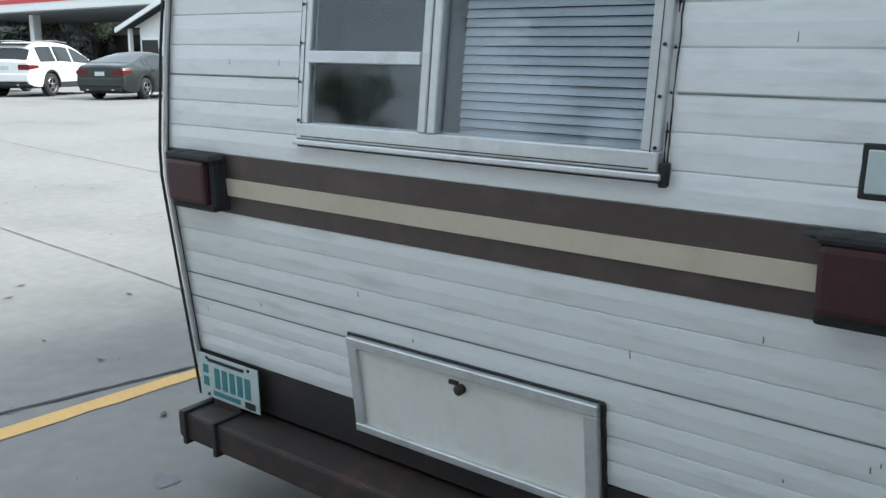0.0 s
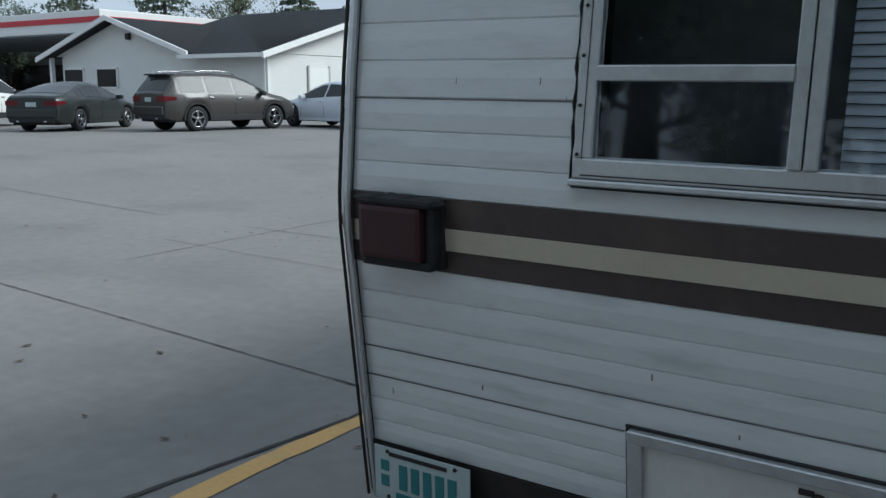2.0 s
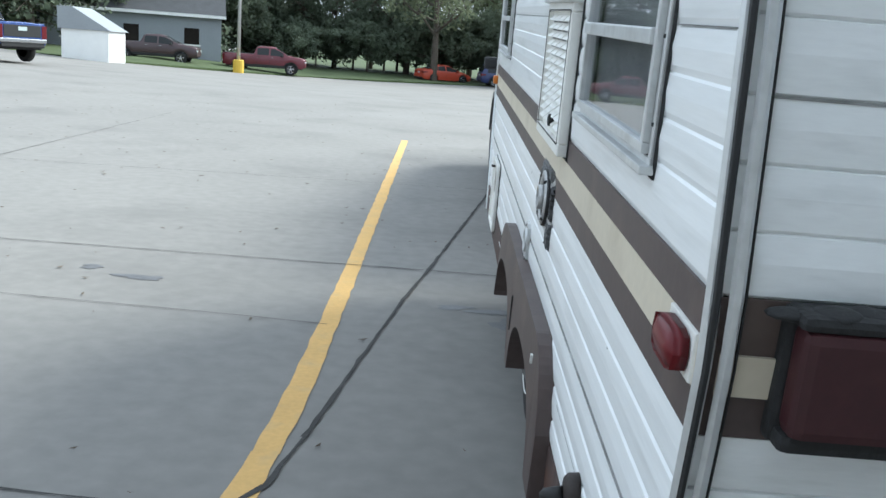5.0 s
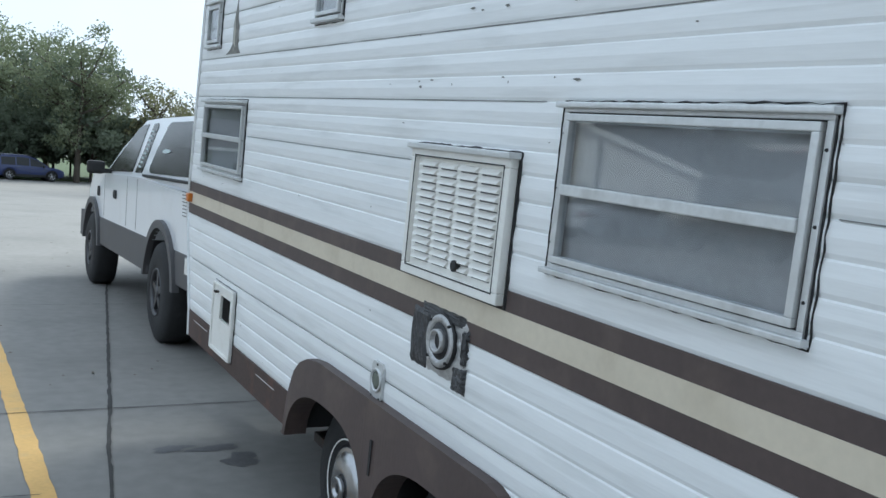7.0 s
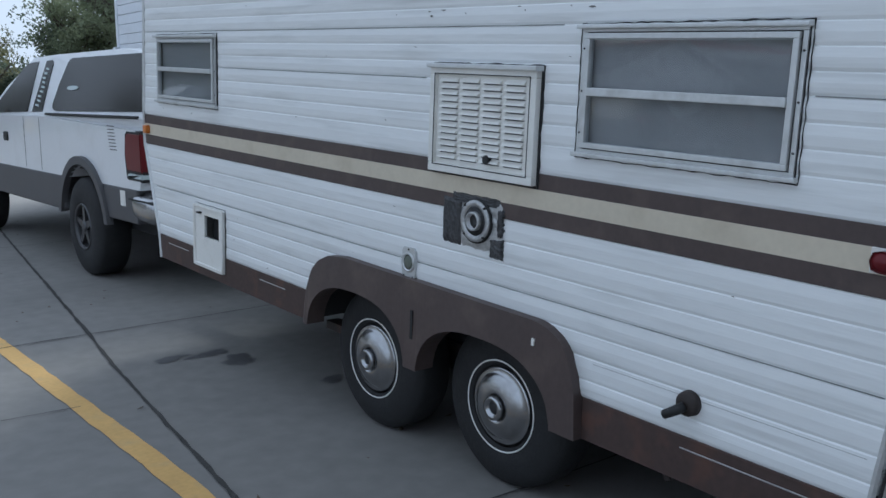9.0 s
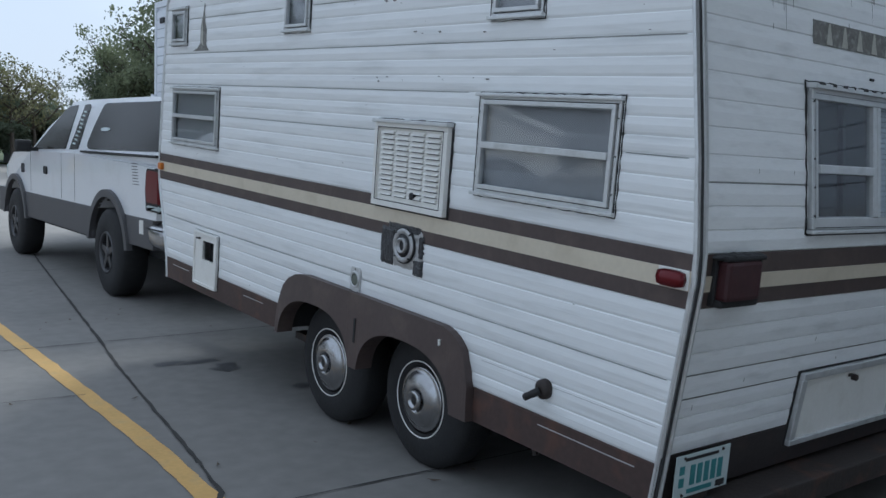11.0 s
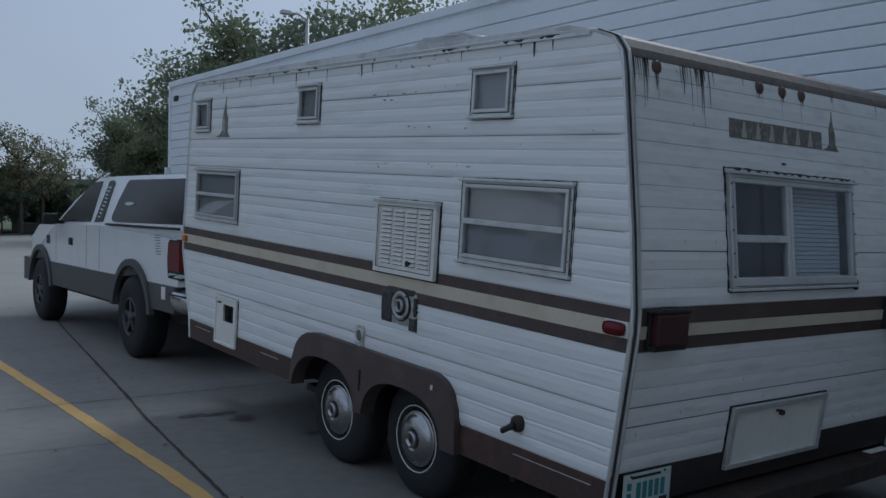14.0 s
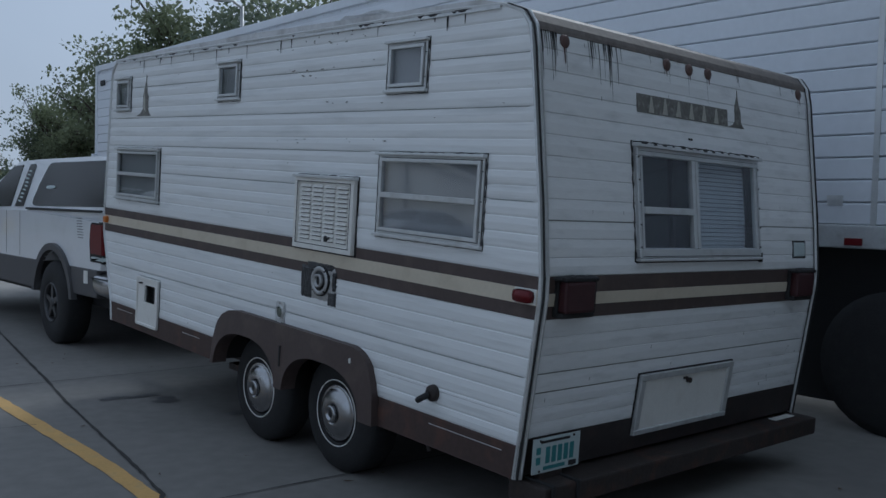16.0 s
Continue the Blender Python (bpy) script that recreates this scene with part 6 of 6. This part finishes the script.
part("arm", tube(bmesh.new(), [(-26.9, 35.4, 3.5), (-26.9, 36.9, 3.1), (-26.9, 38.4, 3.9)], 0.035, 6), STEEL, aerial)

canopy = thing("fuel_canopy", "white filling-station canopy with a red stripe", "canopy", Matrix())
part("deck", boxed(-95, -43.5, 31.0, 44.0, 4.75, 6.0, 0.05), TRIM_WHITE, canopy, "white canopy deck")
part("red_stripe", boxed(-95.05, -43.45, 30.95, 44.05, 5.3, 5.62), RED_PAINT, canopy, "red fascia stripe")
part("soffit", boxed(-94.9, -43.6, 31.1, 43.9, 4.68, 4.752), HOUSE_GREY, canopy)
for x in (-64.6, -78.0):
    part("column", boxed(x, x + 0.6, 33, 33.6, 0.3, 4.7, 0.03), TRIM_WHITE, canopy)
KIOSK_WALL = material("dark_kiosk_wall", (0.085, 0.10, 0.092), 0.7, 0, 0.35, 0.6, 4, 0.0, (0.2, 0.22, 0.21), 0.5)
kiosk = thing("kiosk", "dark station kiosk under the canopy", "building", Matrix())
part("wall", boxed(-105, -46, 45, 52, 0.2, 5.2), KIOSK_WALL, kiosk, "dark grey-green wall")
part("window", boxed(-80, -53, 44.9, 45.0, 1.2, 3.6), WINDOW_DARK, kiosk)

# ---- things at the edge of the lot ----
shed = thing("shed", "small white shed with a grey roof", "shed", Matrix())
sx, sy = -18.6, 45.5
part("wall", boxed(sx - 1.2, sx + 1.2, sy, sy + 2.4, ground_z(sx, sy) - 0.1, ground_z(sx, sy) + 1.55), TRIM_WHITE, shed)
gz = ground_z(sx, sy)
part("roof", prism(bmesh.new(), [(sx - 1.35, gz + 1.5), (sx + 1.35, gz + 1.5), (sx - 0.6, gz + 2.6), (sx - 1.35, gz + 2.6)], 1, sy - 0.1, sy + 2.5), HOUSE_GREY, shed)


def house(name, label, x, y, w, d, h, roof_h, wall_mat, head=0):
    hs = thing(name, label, "house", at(x, y, head))
    part("wall", boxed(-w / 2, w / 2, -d / 2, d / 2, -0.3, h), wall_mat, hs)
    bm = prism(bmesh.new(), [(-d / 2 - 0.4, h - 0.1), (d / 2 + 0.4, h - 0.1), (0, h + roof_h)], 0, -w / 2 - 0.3, w / 2 + 0.3)
    part("roof", bm, SHINGLE, hs)
    part("fascia", boxed(-w / 2 - 0.3, w / 2 + 0.3, -d / 2 - 0.48, -d / 2 - 0.4, h - 0.25, h - 0.05), TRIM_WHITE, hs)
    for k in range(3):
        wx = -w / 2 + w * (k + 0.5) / 3
        wi = new("window")
        wi.parent = hs
        part("pane", boxed(wx - 0.5, wx + 0.5, -d / 2 - 0.03, -d / 2, 0.9, 2.0), WINDOW_DARK, wi)
        part("sill", boxed(wx - 0.6, wx + 0.6, -d / 2 - 0.1, -d / 2, 0.78, 0.9), TRIM_WHITE, wi)
    return hs


house("house", "grey house behind the lot, partly hidden by trees", -23.0, 66, 12, 8, 3.0, 2.2, HOUSE_GREY, -15)
house("house", "dark house with a low roof beyond the verge", 20.5, 84, 8.5, 7, 2.7, 2.2, HOUSE_GREY, 18)


def lamp_post(x, y, h, arm, label):
    lp = thing("lamp_post", label, "lamp post", at(x, y, 0))
    part("base", lathe(bmesh.new(), [(-0.1, 0.34), (0.75, 0.33), (0.8, 0.28)], 2, (0, 0, 0), 18), SAFETY, lp, "yellow concrete base")
    part("pole", tube(bmesh.new(), [(0, 0, 0.7), (0, 0, h)], [0.11, 0.08], 10), POLE, lp, "", True)
    part("arm", tube(bmesh.new(), [(0, 0, h - 0.1), (arm * 0.5, 0, h + 0.15), (arm, 0, h + 0.1)], 0.06, 8), POLE, lp, "", True)
    part("lamp_head", boxed(min(arm, arm * 1.5), max(arm, arm * 1.5), -0.16, 0.16, h + 0.02, h + 0.2, 0.04), POLE, lp)
    return lp


lamp_post(-13.1, 55.6, 10.5, -1.2, "tall grey lamp post on a yellow base")
lamp_post(17.6, 34.4, 10.6, -0.9, "tall grey lamp post behind the semi-trailer")

bm = bmesh.new()
edge = [(-60, 52), (-30, 47), (-19, 46.5), (-9.7, 62), (5, 75), (17, 82), (45, 82), (90, 60)]
ins = [(x, y, ground_z(x, y) + 0.06) for x, y in edge]
out = [(x * 1.9, 190, 0.4) for x, y in edge]
va, vb, vc = [bm.verts.new(p) for p in ins], [bm.verts.new(p) for p in out], [bm.verts.new((x, y, z - 0.3)) for x, y, z in ins]
for i in range(len(edge) - 1):
    bm.faces.new((va[i], va[i + 1], vb[i + 1], vb[i]))
    bm.faces.new((vc[i], vc[i + 1], va[i + 1], va[i]))
solid("grass_verge", bm, GRASS, "rough grass verge below the trees", "grass", kind="structure")


# ---- trees ----
def leaf_cloud(bm, rr, c, rad, n, size, flat=0.75):
    for _ in range(n):
        d = Vector((rr.gauss(0, 1), rr.gauss(0, 1), rr.gauss(0, 1))).normalized() * (rr.random() ** 0.45) * rad
        d.z *= flat
        p = Vector(c) + d
        u = Vector((rr.gauss(0, 1), rr.gauss(0, 1), rr.gauss(0, 1))).normalized()
        w = u.cross(Vector((rr.gauss(0, 1), rr.gauss(0, 1), rr.gauss(0, 1)))).normalized()
        s = size * rr.uniform(0.6, 1.4)
        bm.faces.new([bm.verts.new(p + q) for q in (u * s, w * s * 0.6, -u * s, -w * s * 0.6)])


def tree_parts(kind, seed, h, r, mat, dense=1.0):
    rr = random.Random(seed)
    tr = thing("tree", "", "tree")
    bm = bmesh.new()
    crown = bmesh.new()
    lean = Vector((rr.uniform(-0.04, 0.04), rr.uniform(-0.04, 0.04), 0)) * h
    if kind == "conifer":
        tube(bm, [(0, 0, -0.3), lean * 0.5 + Vector((0, 0, h * 0.5)), lean + Vector((0, 0, h * 0.98))], [0.02 * h, 0.013 * h, 0.003 * h], 7)
        lv = 22
        for i in range(lv):
            k = i / (lv - 1)
            z = h * (0.10 + 0.88 * k)
            reach = r * (1 - k) ** 0.8 * rr.uniform(0.75, 1.15) + 0.15
            for j in range(6):
                a = rr.uniform(0, 6.28)
                tip = lean * k + Vector((math.cos(a) * reach, math.sin(a) * reach, z - reach * 0.22))
                tube(bm, [lean * k + Vector((0, 0, z)), tip], [0.05, 0.012], 4)
                for q in (0.35, 0.65, 0.95):
                    leaf_cloud(crown, rr, lean * k + (Vector((0, 0, z)) - lean * 0).lerp(tip, q), reach * 0.26 + 0.12, int(13 * dense), 0.15, 0.5)
    else:
        fork = h * rr.uniform(0.18, 0.3)
        tube(bm, [(0, 0, -0.3), (lean.x * 0.2, lean.y * 0.2, fork), (lean.x, lean.y, h * 0.72)], [0.022 * h, 0.017 * h, 0.005 * h], 8)
        for j in range(15):
            a = j * 2.4 + rr.uniform(-0.4, 0.4)
            k = rr.uniform(0.0, 1.0)
            s = Vector((lean.x * k, lean.y * k, fork + (h * 0.66 - fork) * k))
            reach = r * (1.05 - 0.55 * abs(k - 0.35)) * rr.uniform(0.65, 1.05)
            e = s + Vector((math.cos(a) * reach, math.sin(a) * reach, h * rr.uniform(0.12, 0.30)))
            m = s.lerp(e, 0.5) + Vector((0, 0, -0.03 * h))
            tube(bm, [s, m, e], [0.008 * h, 0.006 * h, 0.0018 * h], 5)
            for q in (0.45, 0.7, 1.0):
                b = s.lerp(e, q)
                for _ in range(3):
                    o = Vector((rr.gauss(0, 1), rr.gauss(0, 1), rr.gauss(0, 0.8))) * r * 0.17
                    tube(bm, [b, b + o], [0.0022 * h, 0.0008 * h], 4)
                    leaf_cloud(crown, rr, b + o, r * rr.uniform(0.14, 0.25), int(36 * dense), 0.125)
        leaf_cloud(crown, rr, (lean.x, lean.y, h * 0.80), r * 0.4, int(220 * dense), 0.125, 0.9)
    part("trunk", bm, BARK, tr, "rough grey-brown trunk and limbs")
    cr = part("crown", crown, mat, tr)
    return tr


KINDS = {
    "pine": tree_parts("conifer", 1, 15, 3.6, LEAF_DARK, 1.5),
    "pine_b": tree_parts("conifer", 2, 13, 3.9, LEAF_DARK, 1.3),
    "maple": tree_parts("broad", 3, 12, 4.6, LEAF, 1.5),
    "elm": tree_parts("broad", 4, 14, 4.8, LEAF, 1.1),
    "oak": tree_parts("broad", 5, 11, 4.4, LEAF_DARK, 1.5),
    "thin": tree_parts("broad", 6, 10, 3.4, LEAF_YELLOW, 0.45),
    "bush": tree_parts("broad", 7, 4.5, 2.8, LEAF_DARK, 1.8),
    "gold": tree_parts("broad", 8, 12, 4.6, LEAF_YELLOW, 0.9),
}
LABELS = {"pine": "tall dark green conifer behind the lot", "pine_b": "broad dark conifer with drooping branches", "maple": "full green broadleaf tree in leaf",
          "elm": "tall open-crowned green broadleaf tree", "oak": "dense dark green broadleaf tree", "thin": "thin tree with sparse yellowing leaves",
          "bush": "low dense shrub at the edge of the lot", "gold": "broadleaf tree turning yellow in autumn"}
PLANT = []
tr_rng = random.Random(21)
az = -31.0
while az < 8.5:
    D = tr_rng.uniform(74, 92) - max(0, -az - 12) * 1.1
    PLANT.append((az, D, tr_rng.choice(["pine", "pine_b", "elm", "oak", "maple", "pine"] if az < -4 else ["elm", "maple", "oak", "maple"]), tr_rng.uniform(0.95, 1.3)))
    az += tr_rng.uniform(1.5, 2.3)
az = -31.0
while az < 15:
    PLANT.append((az, 80 + tr_rng.uniform(-2, 10) - max(0, -az - 12) * 1.2, "bush", tr_rng.uniform(0.8, 1.5)))
    az += tr_rng.uniform(0.8, 1.3)
PLANT += [(-27, 62, "gold", 0.9), (-22, 68, "elm", 0.9), (-17.5, 72, "pine", 1.2), (11.6, 78, "thin", 0.95), (12.8, 80, "thin", 0.85), (7.2, 76, "maple", 1.0),
          (17.4, 66, "maple", 0.82), (18.6, 69, "oak", 0.95), (19.8, 66, "maple", 0.95), (21.6, 60, "elm", 1.05), (23.0, 58, "maple", 1.2), (25.4, 60, "maple", 1.4), (28, 58, "oak", 1.5), (31, 60, "elm", 1.3), (34, 58, "maple", 1.45),
          (37, 62, "pine_b", 1.3), (40, 60, "elm", 1.25), (44, 62, "oak", 1.4), (16.0, 95, "oak", 0.55), (14.8, 100, "bush", 1.0), (13.6, 105, "oak", 0.5), (18.5, 98, "bush", 1.2)]
for a in range(-66, -30, 4):
    PLANT.append((a + tr_rng.uniform(-1, 1), tr_rng.uniform(84, 96), tr_rng.choice(["oak", "pine_b", "elm", "pine", "pine"]), tr_rng.uniform(0.9, 1.2)))
# trees all round, behind the walk, that the windows mirror
for a in range(60, 290, 15):
    PLANT.append((a + tr_rng.uniform(-5, 5), tr_rng.uniform(60, 85), tr_rng.choice(["oak", "elm", "maple", "pine"]), tr_rng.uniform(0.8, 1.15)))
# tall unseen trees, added close behind the walk to hold skylight off the rear wall
for a, D, kind, s in ((150, 25, "oak", 1.5), (158, 28, "elm", 1.35), (166, 22, "maple", 1.35), (174, 26, "pine", 1.2), (181, 22, "oak", 1.45), (189, 25, "elm", 1.3), (197, 23, "maple", 1.4), (206, 27, "oak", 1.5)):
    PLANT.append((a, D, kind, s))
# a nearer unseen row, added to dim the rear further
for a, D, kind, s in ((124, 20, "oak", 1.3), (134, 18, "maple", 1.3), (143, 16, "oak", 1.35), (152, 15, "maple", 1.3), (161, 16, "oak", 1.45), (170, 15, "maple", 1.35), (179, 15, "oak", 1.4), (188, 16, "maple", 1.35), (197, 17, "oak", 1.4)):
    PLANT.append((a, D, kind, s))
used = set()
for a, D, kind, s in PLANT:
    x, y = -1.0 + D * math.sin(radians(a)), -1.0 + D * math.cos(radians(a))
    m = Matrix.Translation((x, y, ground_z(x, y))) @ Matrix.Rotation(tr_rng.uniform(0, 6.28), 4, "Z") @ Matrix.Diagonal((s, s, s, 1))
    if kind not in used:
        used.add(kind)
        ob = KINDS[kind]
        ob.matrix_basis = m
    else:
        base = KINDS[kind]
        ob = copy_thing(base, Matrix())
        ob.matrix_basis = m
    tagged(ob, LABELS[kind], "shrub" if kind == "bush" else "tree", "trees round the lot")
